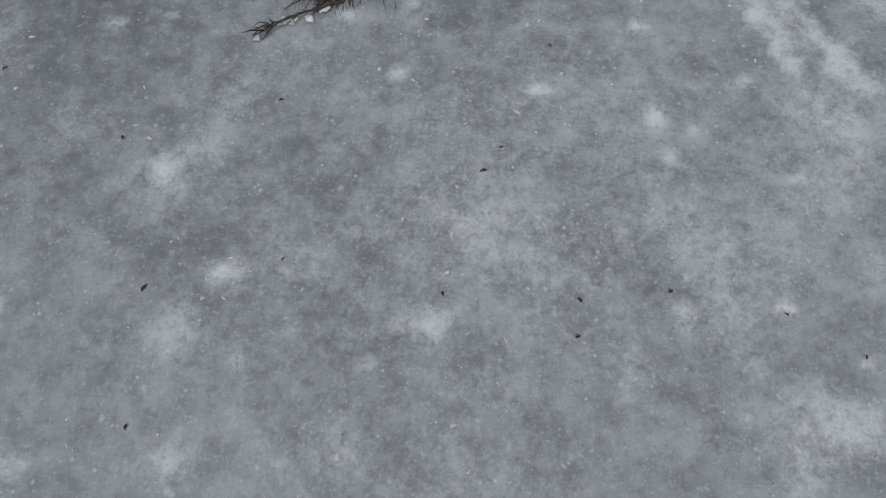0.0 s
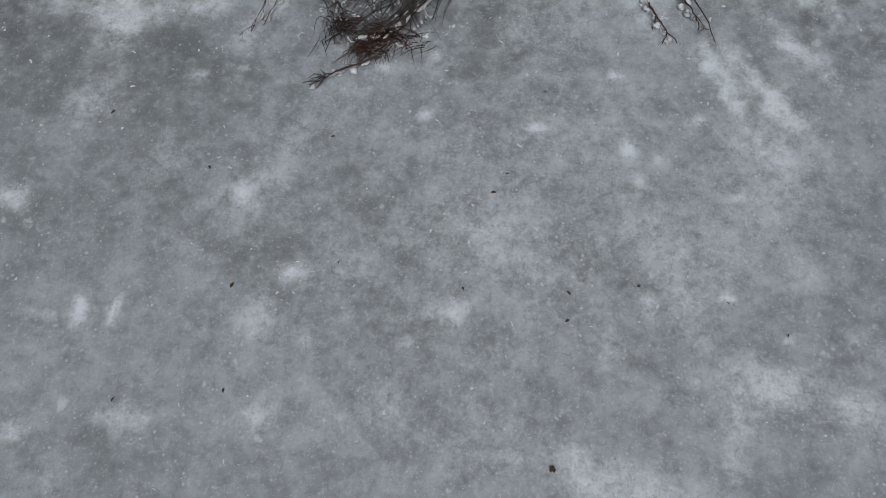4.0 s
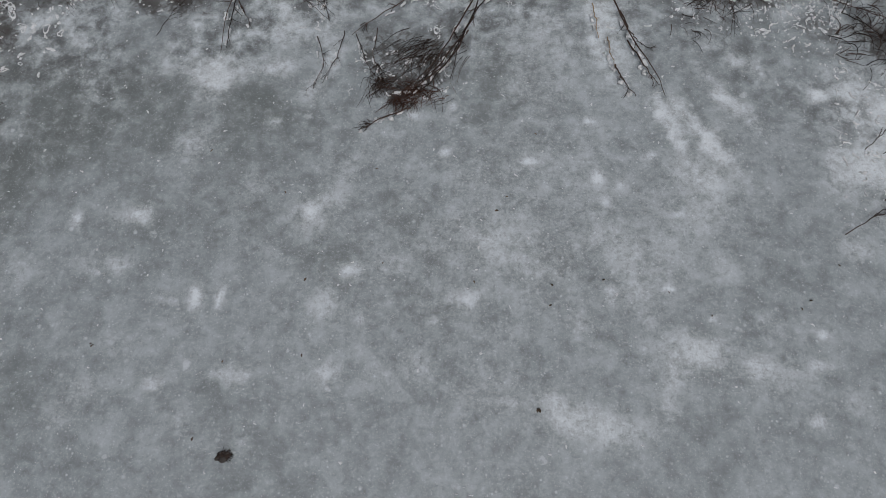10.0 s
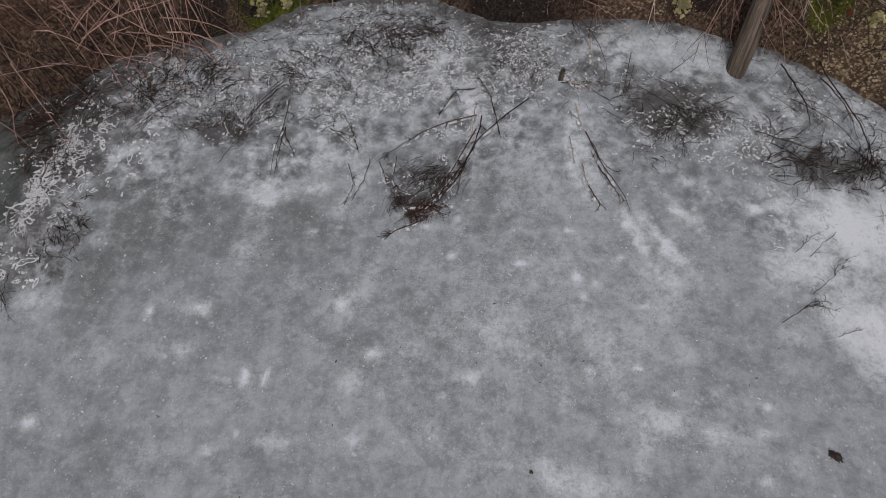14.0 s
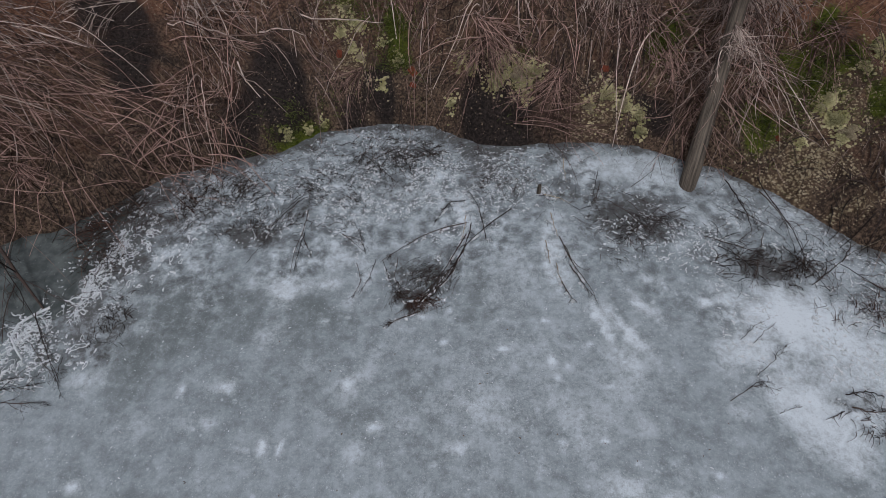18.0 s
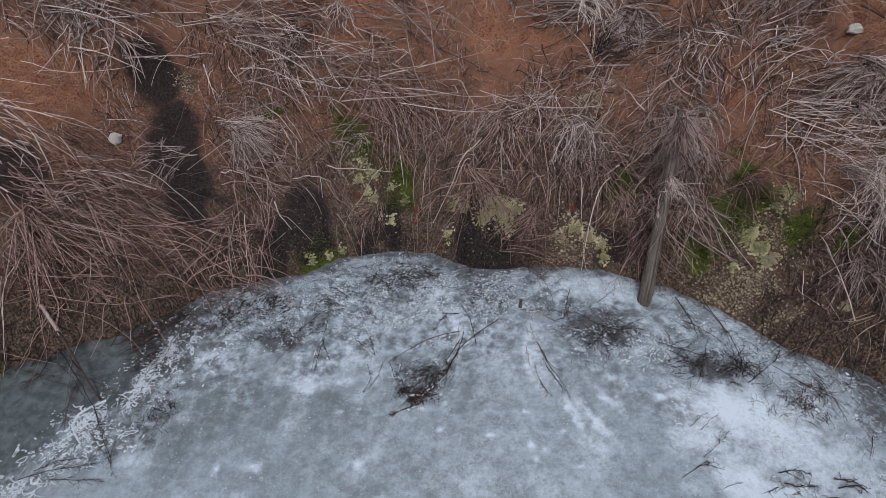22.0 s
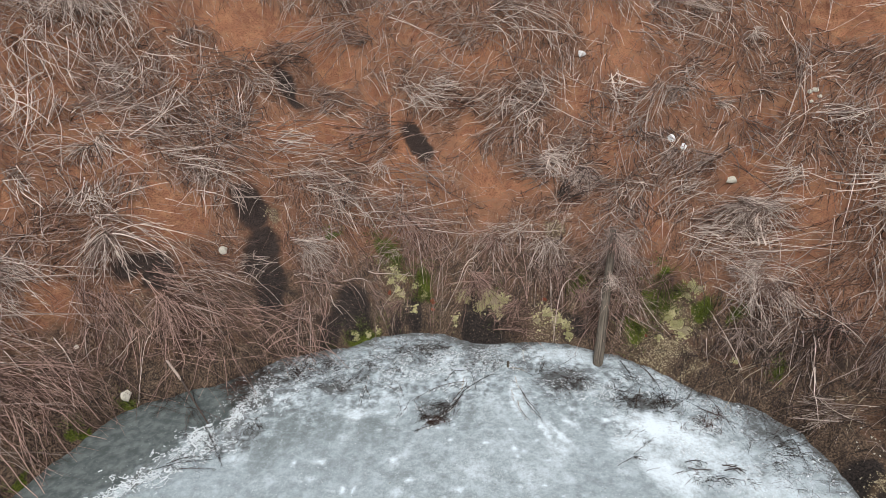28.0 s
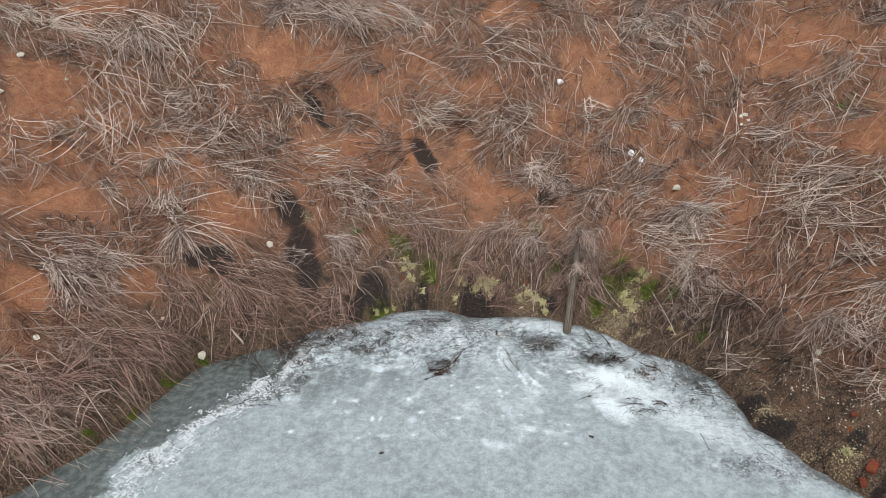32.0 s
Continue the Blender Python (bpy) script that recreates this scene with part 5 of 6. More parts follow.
for n, (tone, x, y, rx, ry, count, length, thick) in enumerate(MATS_WEST + MATS_EAST):
    twig_mat("matted fine twigs frozen into the pond ice", tone, x, y, rx, ry, count, length, thick, 70 + n)

twig_mat("dark sweep of fine twigs along the sunken branch", "d", -0.18, 2.12, 0.17, 0.12, 95, 0.34, 0.0022, 95, -123, 0.3)
twig_mat("small dark brush of drowned twigs", "d", -0.49, 1.84, 0.06, 0.09, 90, 0.13, 0.0022, 97, -70, 0.7)
twig_mat("rusty fringe of fine twigs at the sunken branch", "u", -0.30, 1.71, 0.10, 0.035, 90, 0.10, 0.0019, 98, -120, 0.8)
twig_mat("rusty brush of fine twigs at the sunken branch", "u", -0.22, 1.80, 0.16, 0.06, 110, 0.14, 0.0020, 96, -138, 0.6)


def rime_pieces(name, label, spots, seed, big=1.0, ringed=0.7):
    """Ragged white rings and flakes of rime standing a little proud of the ice."""
    rng = np.random.RandomState(seed)
    verts, faces, at = [], [], 0
    for x, y in spots:
        n = 8 if big < 0.6 else 14
        a = np.linspace(0, 2 * math.pi, n, endpoint=False)
        size = big * rng.choice([0.009, 0.013, 0.018, 0.026, 0.036], p=[0.34, 0.28, 0.2, 0.12, 0.06])
        wob = 1 + 0.30 * np.sin(2 * a + rng.uniform(0, 6)) + 0.22 * np.sin(3 * a + rng.uniform(0, 6)) + 0.08 * rng.randn(n)
        stretch, turn = rng.uniform(1.0, 2.2), rng.uniform(0, math.pi)
        ux, uy = size * stretch * wob * np.cos(a), size * wob * np.sin(a)
        cx, cy = ux * math.cos(turn) - uy * math.sin(turn), ux * math.sin(turn) + uy * math.cos(turn)
        hollow = min(rng.uniform(0.6, 0.88), 1 - 0.005 / size) if rng.rand() < ringed and size > 0.012 else 0.05
        mid = (1 + hollow) / 2
        for f, z in ((1.0, 0.001), (mid, 0.005 + 0.12 * size), (hollow, 0.001)):
            verts.append(np.stack([x + f * cx, y + f * cy, np.full(n, z)], 1))
        k = np.arange(n)
        for b in (at, at + n):
            faces.append(np.stack([b + k, b + (k + 1) % n, b + n + (k + 1) % n, b + n + k], 1))
        at += 3 * n
    me = bpy.data.meshes.new(name)
    me.from_pydata(np.concatenate(verts).tolist(), [], np.concatenate(faces).tolist())
    me.polygons.foreach_set("use_smooth", np.ones(len(me.polygons), bool))
    me.materials.append(RIME)
    return tagged(new(name, me), label, "rime", kind="stuff")


def scatter(rng, zones, share):
    """Spots in oval zones (x, y, half width, half length, turn), as many as the share asks by area."""
    out = []
    for x, y, rx, ry, turn in zones:
        c, s = math.cos(radians(turn)), math.sin(radians(turn))
        for _ in range(int(share * rx * ry * math.pi)):
            u, v = rx * np.clip(rng.normal(0, 0.62), -1.25, 1.25), ry * np.clip(rng.normal(0, 0.62), -1.25, 1.25)
            p = (x + u * c - v * s, y + u * s + v * c)
            out.append(p)
    gx = np.array(out)
    return gx[(shore_distance(gx[:, 0], gx[:, 1]) < -0.02) & (waves(gx[:, 0], gx[:, 1], 0.25, 91, 2) > 0.0)]


def along_thaw(spots):
    """Keeps the spots that lie close to the thawed edge."""
    edge = np.array(THAW_EDGE)
    return spots[spots[:, 0] - np.interp(spots[:, 1], edge[:, 1], edge[:, 0]) < 0.85]


def rime_ridges(name, label, spots, seed, lengths, thick, curl):
    """Ragged white worm-like ridges of rime, curling over the ice."""
    rng = np.random.RandomState(seed)
    count, n = len(spots), 10
    a = rng.uniform(0, 2 * math.pi, count)[:, None] + rng.normal(0, curl, count)[:, None] * np.linspace(0, 1, n)[None] + np.cumsum(rng.normal(0, 0.35, (count, n)), 1)
    run = rng.uniform(*lengths, count)[:, None] / n
    px, py = spots[:, :1] + np.cumsum(np.cos(a) * run, 1), spots[:, 1:2] + np.cumsum(np.sin(a) * run, 1)
    pz = 0.002 + rng.uniform(0.0, 0.004, (count, n))
    shape = many_tubes(name, np.stack([px, py, pz], 2), thick * rng.choice([0.5, 0.75, 1.0, 1.5], count), RIME, 0.55, 5)
    return tagged(new(name, shape), label, "rime", kind="stuff")


rng = np.random.RandomState(12)
CRUST = [(-3.4, 1.05, 0.35, 0.2, 20), (-3.1, 1.25, 0.38, 0.3, 40), (-3.05, 1.82, 0.22, 0.4, 60), (-2.75, 2.2, 0.25, 0.3, 50), (-2.8, 0.8, 0.2, 0.35, 80), (-3.6, 0.8, 0.35, 0.16, 20),
         (-4.05, 0.3, 0.16, 0.4, 70), (-4.35, -0.2, 0.16, 0.4, 70), (-4.6, -0.8, 0.16, 0.4, 80), (-4.7, -1.4, 0.16, 0.4, 85), (-2.12, 2.66, 0.4, 0.18, 20), (-3.1, 2.5, 0.25, 0.2, 45)]
rime_pieces("rime_crust", "white ragged rime rings along the thawed edge", along_thaw(scatter(rng, CRUST, 280)), 13, 0.55, 0.8)
rime_pieces("rime_loops", "wide white looping rime ridges along the thawed edge", along_thaw(scatter(rng, CRUST, 95)), 16, 0.8, 1.0)
edge = np.array(THAW_EDGE)
walked = rng.uniform(3, len(edge) - 1.01, 2600)
k = walked.astype(int)
foot = edge[k] + (edge[k + 1] - edge[k]) * (walked - k)[:, None] + np.stack([0.55 * rng.beta(1.1, 2.2, 2600) - 0.04, rng.normal(0, 0.05, 2600)], 1)
foot[:, 0] += 0.35 * waves(foot[:, 0], foot[:, 1], 0.5, 41, 4)
foot = foot[waves(foot[:, 0], foot[:, 1], 0.2, 92, 3) > rng.uniform(-0.12, 0.4, len(foot))]
low = rng.uniform(1.2, 9.0, 1500)
k = low.astype(int)
wide = edge[k] + (edge[k + 1] - edge[k]) * (low - k)[:, None] + np.stack([0.8 * rng.beta(1.1, 1.9, 1500) - 0.05, rng.normal(0, 0.05, 1500)], 1)
wide[:, 0] += 0.35 * waves(wide[:, 0], wide[:, 1], 0.5, 41, 4)
wide = wide[waves(wide[:, 0], wide[:, 1], 0.3, 94, 3) > rng.uniform(-0.15, 0.45, len(wide))]
rime_ridges("broad_rime", "broad belt of ragged white rime along the thawed edge", wide, 20, (0.03, 0.16), 0.0068, 4.0)
rime_ridges("rime_ridges", "curling white rime ridges along the thawed edge", foot, 17, (0.03, 0.17), 0.0056, 3.6)
rime_ridges("rime_scraps", "small white rime scraps floating at the thawed edge", foot[::6] - (0.28, 0.0), 18, (0.015, 0.05), 0.004, 2.0)
ridge = new("rime_ridge", tubes("rime_ridge", [(np.array([(0.00, 0.00, 0.004), (-0.11, -0.09, 0.004), (-0.19, -0.19, 0.004), (-0.18, -0.32, 0.004), (-0.06, -0.43, 0.004), (0.03, -0.50, 0.004), (0.03, -0.58, 0.004)]), 0.014, 0.009),
                                               (np.array([(-0.04, -0.09, 0.004), (0.08, -0.18, 0.004), (0.10, -0.26, 0.004), (0.03, -0.28, 0.004)]), 0.010, 0.006)], RIME, 6))
tagged(ridge, "thick looping white rime ridge at the thawed edge", "rime").location = (-3.49, 1.38, 0)
DOTTED = [(-1.69, 2.57, 0.45, 0.25, 10), (-1.12, 2.89, 0.5, 0.35, 0), (-0.44, 2.8, 0.6, 0.5, 0), (-2.08, 2.98, 0.4, 0.2, 30), (-0.27, 2.14, 0.3, 0.3, 0), (-0.5, 3.34, 0.7, 0.3, 0), (1.66, 2.8, 0.5, 0.3, -10),
          (2.46, 2.52, 0.5, 0.3, -20), (2.83, 1.71, 0.5, 0.4, 0), (0.93, 2.52, 0.15, 0.5, 10), (3.48, 2.01, 0.5, 0.4, -40), (3.66, 1.17, 0.5, 0.3, 0), (0.39, 3.26, 0.4, 0.3, 0)]
rime_pieces("rime_flakes", "small white rime flakes round frozen twigs", scatter(rng, DOTTED, 900), 14, 0.28, 0.4)
rime_ridges("rime_crumbs", "short white rime crumbs between frozen twigs", scatter(rng, DOTTED, 420), 19, (0.012, 0.07), 0.0044, 2.2)
rime_pieces("frost_specks", "tiny white frost specks on grey ice", np.stack([rng.uniform(-3.0, 3.2, 900), rng.uniform(-1.5, 2.2, 900)], 1), 15, 0.16, 0.0)


def shore_twigs(name, label, count, thick, tone, seed, rimed=0.0, reach=1.3):
    """Fine dead twigs frozen in along the edge, most of them pointing away from the bank, some with rime on."""
    rng = np.random.RandomState(seed)
    x, y = rng.uniform(-3.7, 5.2, count * 6), rng.uniform(-0.2, 4.1, count * 6)
    d = shore_distance(x, y)
    thick_of = (1 - 0.85 * blob(x, y, 1.7, 3.45, 1.1, 0.45, -12)) * ease(d, -reach, -0.15) * (0.5 + 1.2 * waves(x, y, 0.35, 44, 3))
    ok = (d < -0.03) & (thick_of > rng.uniform(0.12, 0.95, len(x)))
    x, y = x[ok][:count], y[ok][:count]
    e = 0.1
    flow = np.arctan2(shore_distance(x, y - e) - shore_distance(x, y + e), shore_distance(x - e, y) - shore_distance(x + e, y)) + rng.normal(0, 0.75, len(x))
    run, bend, n = rng.uniform(0.05, 0.26, len(x)) * rng.choice([0.6, 1.0, 1.4], len(x)), rng.normal(0, 0.55, len(x)), 6
    u = np.linspace(0, 1, n)
    a = flow[:, None] + bend[:, None] * u[None] + rng.normal(0, 0.2, (len(x), n))
    px, py = x[:, None] + np.cumsum(np.cos(a), 1) * run[:, None] / n, y[:, None] + np.cumsum(np.sin(a), 1) * run[:, None] / n
    pz = 0.004 + rng.uniform(0, 0.04, len(x))[:, None] * np.sin(np.pi * u)[None]
    pts = np.stack([px, py, pz], 2)
    tagged(new(name, many_tubes(name, pts, thick * rng.uniform(0.6, 1.4, len(x)), TONES[tone][0])), label, "twigs", kind="stuff")
    if rimed:
        coat = pts[rng.rand(len(x)) < rimed]
        bits = np.concatenate([coat[0::5, 0:3], coat[1::5, 2:5]]) + (0, 0, 0.002)
        shape = many_tubes("rimed_twig_bits", bits, rng.uniform(0.0016, 0.0042, len(bits)), RIME, 0.5, 5)
        tagged(new("rimed_twig_bits", shape), "white rime on fine frozen twigs", "rime", kind="stuff")
        spots = np.concatenate([coat[:, 0], coat[1::2, 2], coat[0::2, 4]])[:, :2] + rng.normal(0, 0.012, (len(coat) + len(coat[1::2]) + len(coat[0::2]), 2))
        rime_pieces("rime_beads", "small white rime beads along frozen twigs", spots, seed, 0.34, 0.35)


shore_twigs("frozen_twig_hair", "fine dark twigs frozen in along the pond edge", 2500, 0.0018, "d", 201, 0.7)
shore_twigs("frozen_rusty_hair", "fine rusty twigs frozen in along the pond edge", 700, 0.0020, "u", 202, 0.3, 1.0)

# Dead leaves and clods on the ice.
LEAF_SPOTS = [
    (-0.4, 1.26), (-0.28, 0.71), (0.22, 0.66), (0.63, 0.69), (0.63, 0.58), (0.9, 0.75), (1.24, 0.72), (1.46, 0.62),
    (-0.89, 1.06), (-0.62, 0.17), (0.48, 1.58), (0.35, 1.17), (0.3, 1.08), (-1.37, 1.27), (0.61, 0.04), (-1.72, 0.09),
    (-1.02, 0.09), (-1.08, -0.3), (0.6, 0.04), (1.97, 0.76), (2.13, 0.97), (1.92, 0.71), (-1.73, 0.1), (-0.68, 0.57),
]
CLOD_SPOTS = [
    (-0.91, -0.36, 0.05), (2.37, 0.34, 0.05),
]
rng = np.random.RandomState(31)
for x, y in LEAF_SPOTS:
    length, n = rng.uniform(0.012, 0.026), 6
    bm = bmesh.new()
    rows = []
    for k in range(n):
        u = k / (n - 1)
        w = 0.24 * length * math.sin(math.pi * (0.06 + 0.9 * u)) * rng.uniform(0.8, 1.2)
        lift = 0.005 * math.sin(math.pi * u) + 0.002
        rows.append([bm.verts.new(((u - 0.5) * length, -w, lift + 0.003)), bm.verts.new(((u - 0.5) * length, 0, lift)), bm.verts.new(((u - 0.5) * length, w, lift + 0.003))])
    for a, b in zip(rows, rows[1:]):
        bm.faces.new((a[0], a[1], b[1], b[0]))
        bm.faces.new((a[1], a[2], b[2], b[1]))
    bmesh.ops.solidify(bm, geom=bm.faces[:], thickness=0.0015)
    me = bpy.data.meshes.new("fallen_leaf")
    bm.to_mesh(me)
    me.materials.append(LEAF)
    leaf = tagged(new("fallen_leaf", me), "curled dark dead leaf lying on grey ice", "leaf", "leaves on the ice")
    leaf.matrix_world = pose(x, y, 0.002, 0, 0, rng.uniform(0, 360))


def lump_mesh(name, seed, material, flat=0.7, rough=0.35, cuts=2):
    """A broken stone or clod, about a metre across."""
    bm = bmesh.new()
    bmesh.ops.create_icosphere(bm, subdivisions=cuts, radius=0.5)
    for v in bm.verts:
        k = noise.noise(v.co * 2.1 + Vector((seed * 3.7, seed * 1.3, 0))) + 0.5 * noise.noise(v.co * 5.0 + Vector((seed, 0, 7))) + (0.35 * noise.noise(v.co * 12.0 + Vector((0, seed, 3))) if cuts > 2 else 0.0)
        v.co *= 1 + rough * k
        v.co.z *= flat
    me = bpy.data.meshes.new(name)
    bm.to_mesh(me)
    bm.free()
    me.materials.append(material)
    return me


for n, (x, y, r) in enumerate(CLOD_SPOTS):
    clod = new("dark_clod")
    clod.matrix_world = pose(x, y, 0, 0, 0, 15 - 40 * n)
    tagged(clod, "dark ragged clod of rotten leaves frozen on the ice", "clod", "clods on the ice")
    core = part("core", lump_mesh("core", 44 + n, SLUDGE, 0.22, 1.1, 3), clod)
    core.matrix_local = pose(0, 0, 0.06 * r) @ Matrix.Diagonal((1.25 * r, 0.7 * r, 0.8 * r, 1))
    fibres = []
    for _ in range(150):
        a, far = rng.uniform(0, 2 * math.pi), r * rng.uniform(0.1, 0.75)
        line = stalk(rng, (1.1 * far * math.cos(a), 0.6 * far * math.sin(a), 0.004), rng.normal(0.3, 0.7), 0.25, 0.5, r * rng.uniform(0.2, 0.65), 4, 0.4, 0.002)
        fibres.append((line, 0.0015, 0.0007))
    part("fibre_mass", tubes("fibre_mass", fibres, STEM_DARK), clod, kind="stuff")

# The stub standing in the ice.
stub = new("rotten_stub", tubes("rotten_stub", [(np.array([(0, 0, -0.02), (0.003, -0.004, 0.06), (0.004, -0.01, 0.12)]), 0.022, 0.018)], POST, 9))
tagged(stub, "short dark rotten stub standing in the ice", "stump").location = (0.68, 3.12, 0)

# --- stones, bricks and rubble on the bank ---
STONE_SPOTS = [
    (-4.45, 4.18, 0.075, 119), (3.67, 7.23, 0.07, 112), (3.87, 7.1, 0.05, 112), (4.54, 6.08, 0.085, 115), (-4.99, 1.64, 0.075, 119),
    (-10.46, 5.66, 0.07, 119), (1.95, 9.03, 0.09, 112), (6.11, 7.29, 0.05, 115), (6.15, 7.17, 0.04, 115), (6.13, 1.81, 0.05, 119),
    (6.08, 1.71, 0.045, 119), (-7.14, 0.37, 0.05, 119), (-5.83, 1.93, 0.03, 115), (-9.52, 5.7, 0.04, 115), (-10.31, 4.6, 0.06, 115),
    (6.02, 7.31, 0.04, 115), (5.99, 7.09, 0.035, 115),
]
BRICK_SPOTS = [
    (-1.53, 4.46, 0.075), (-0.7, 4.27, 0.09), (-0.69, 4.17, 0.06), (1.24, 4.32, 0.08), (6.13, 0.44, 0.09),
    (6.15, -0.24, 0.17), (6.03, -0.35, 0.12), (2.87, 3.71, 0.05), (6.01, 0.25, 0.06),
]
ROCK_SPOTS = [
    (-1.51, 4.82, 0.1), (-1.39, 4.72, 0.08), (-1.52, 4.61, 0.09), (-1.28, 4.41, 0.07), (-1.04, 4.53, 0.08),
    (0.19, 4.1, 0.16), (0.39, 4.12, 0.13), (0.28, 4.23, 0.12), (0.51, 4.13, 0.1), (-0.21, 4.34, 0.09),
    (-0.09, 4.25, 0.08), (1.28, 4.1, 0.14), (1.45, 4.08, 0.1), (1.62, 4.02, 0.12), (1.67, 3.95, 0.1),
    (1.13, 4.02, 0.1), (3.33, 3.9, 0.12), (3.41, 3.84, 0.1), (3.45, 3.71, 0.13), (3.29, 4, 0.1),
    (3.63, 4.36, 0.12), (3.74, 4.32, 0.1),
]
CUSHIONS = [
    (0.41, 4.09, 0.13), (0.57, 4.16, 0.12), (0.28, 4.12, 0.09), (0.49, 4.02, 0.08), (-1.31, 4.67, 0.08),
    (-1.39, 4.52, 0.07), (-0.86, 4.35, 0.08), (-1.01, 4.15, 0.06), (-1.95, 3.58, 0.07), (-1.77, 3.72, 0.06),
    (-1.63, 3.83, 0.05), (3.32, 3.84, 0.1), (3.4, 3.66, 0.09), (3.22, 3.93, 0.08), (3.52, 4.18, 0.1),
    (3.68, 4.29, 0.09), (-0.26, 4, 0.07), (1.48, 4.05, 0.09), (1.31, 4.12, 0.07), (4.06, 3.12, 0.06),
    (3.06, 3.66, 0.06), (5.91, -0, 0.12),
]
KIND_OF_STONE = {119: (CHALK, "white_stone", "pale white stone lying on the clay bank", "stone"), 112: (PAPER, "white_scrap", "crumpled white scrap caught on the bank", "litter"),
                 115: (CHALK, "buff_stone", "buff limestone lump on the clay bank", "stone")}
for n, (x, y, r, key) in enumerate(STONE_SPOTS):
    material, name, label, category = KIND_OF_STONE[key]
    ob = tagged(new(name, lump_mesh(name, n, material, 0.7, 0.55 if key != 112 else 1.1)), label, category, "loose stones" if key != 112 else "")
    ob.matrix_world = laid(x, y, 70 * n, 2 * r) @ pose(0, 0, 0.3)
for n, (x, y, r) in enumerate(BRICK_SPOTS):
    bm = bmesh.new()
    bmesh.ops.create_cube(bm, size=1.0)
    bmesh.ops.bevel(bm, geom=bm.edges[:], offset=0.12, segments=2, affect="EDGES")
    for v in bm.verts:
        v.co += Vector((0, 0, 0.06)) * noise.noise(v.co * 3 + Vector((n, 0, 0))) + v.co * 0.15 * noise.noise(v.co * 6 + Vector((0, n, 0)))
        v.co.x *= 1.5
        v.co.z *= 0.7
    me = bpy.data.meshes.new("broken_brick")
    bm.to_mesh(me)
    me.materials.append(BRICK)
    ob = tagged(new("broken_brick", me), "broken orange-red brick sticking out of the bank", "brick", "broken bricks")
    ob.matrix_world = laid(x, y, -80 + 25 * n, 0.75 * r) @ pose(0, 0, 0.2)
for n, (x, y, r) in enumerate(ROCK_SPOTS):
    ob = tagged(new("rubble_stone", lump_mesh("rubble_stone", 60 + n % 9, MOSSY_STONE if n % 3 else STONE, 0.75, 1.0, 4)), "rough lichened limestone rubble in the bank", "stone", "rubble stones")
    ob.matrix_world = laid(x, y, 47 * n, 0.85 * r) @ pose(0, 0, 0.12)

for n, (x, y, r) in enumerate(CUSHIONS):
    ob = tagged(new("mossy_stone", lump_mesh("mossy_stone", 90 + n % 7, MOSSY_STONE, 0.85, 1.0, 4)), "crumbly limestone lump grown over with yellow-green moss", "stone", "mossy stones")
    ob.matrix_world = laid(x, y, 61 * n, 0.8 * r) @ pose(0, 0, 0.14)


def strewn_lumps(name, label, category, zones, share, sizes, material, seed):
    """Pebbles too small to count, bedded in the bank."""
    rng = np.random.RandomState(seed)
    base = lump_mesh("shape", seed, material, 0.8, 0.95, 1)
    shape = np.array([v.co for v in base.vertices])
    tris = np.array([p.vertices[:] for p in base.polygons])
    spots = []
    for cx, cy, rx, ry, turn in zones:
        c, s = math.cos(radians(turn)), math.sin(radians(turn))
        for _ in range(int(share * max(rx, 0.12) * max(ry, 0.12) * 3.14)):
            u, v = rng.normal(0, 0.6, 2)
            spots.append((cx + u * rx * c - v * ry * s, cy + u * rx * s + v * ry * c))
    spots = np.array(spots)
    spots = spots[shore_distance(spots[:, 0], spots[:, 1]) > 0.01]
    z = ground_height(spots[:, 0], spots[:, 1])
    size = rng.choice(sizes, len(spots))
    turn = rng.uniform(0, 6.28, len(spots))
    c, s = np.cos(turn)[:, None], np.sin(turn)[:, None]
    v = np.stack([shape[None, :, 0] * c - shape[None, :, 1] * s, shape[None, :, 0] * s + shape[None, :, 1] * c, np.repeat(shape[None, :, 2], len(spots), 0)], 2)
    v = v * size[:, None, None] + np.stack([spots[:, 0], spots[:, 1], z + 0.2 * size], 1)[:, None]
    f = tris[None] + (np.arange(len(spots)) * len(shape))[:, None, None]
    me = bpy.data.meshes.new(name)
    me.from_pydata(v.reshape(-1, 3).tolist(), [], f.reshape(-1, 3).tolist())
    me.materials.append(material)
    return tagged(new(name, me), label, category, kind="stuff")


strewn_lumps("rubble_gravel", "pale buff gravel crumbling from the bank", "gravel", RUBBLE, 3000, [0.005, 0.007, 0.009, 0.012, 0.016, 0.022], STONE, 5)
HEAPS = [(x, y, 0.75 * r, 0.6 * r, 0) for x, y, r in CUSHIONS + ROCK_SPOTS]
strewn_lumps("crumbly_rubble", "crumbly yellowish limestone bits with moss in heaps", "rubble", HEAPS, 1500, [0.012, 0.018, 0.026, 0.036], MOSSY_STONE, 9)
strewn_lumps("grey_crumbs", "pale grey stone crumbs on the dark eastern bank foot", "pebbles", [(5.7, 1.35, 0.7, 0.5, -35), (6.2, 0.6, 0.4, 0.4, 0)], 170, [0.006, 0.009, 0.014, 0.022], CHALK, 10)
TOE = [(x, y + 0.1, 0.5, 0.3, 0) for x, y in SHORE[4:26].tolist()]
strewn_lumps("toe_crumbs", "pale stone crumbs in the wet bank foot", "pebbles", TOE, 700, [0.003, 0.004, 0.006, 0.009, 0.016], PEBBLE, 8)
strewn_lumps("seam_pebbles", "grey pebbles in dark soil", "pebbles", SEAMS_AND_HOLLOW_SHADE, 130, [0.003, 0.004, 0.006, 0.009, 0.014], PEBBLE, 6)
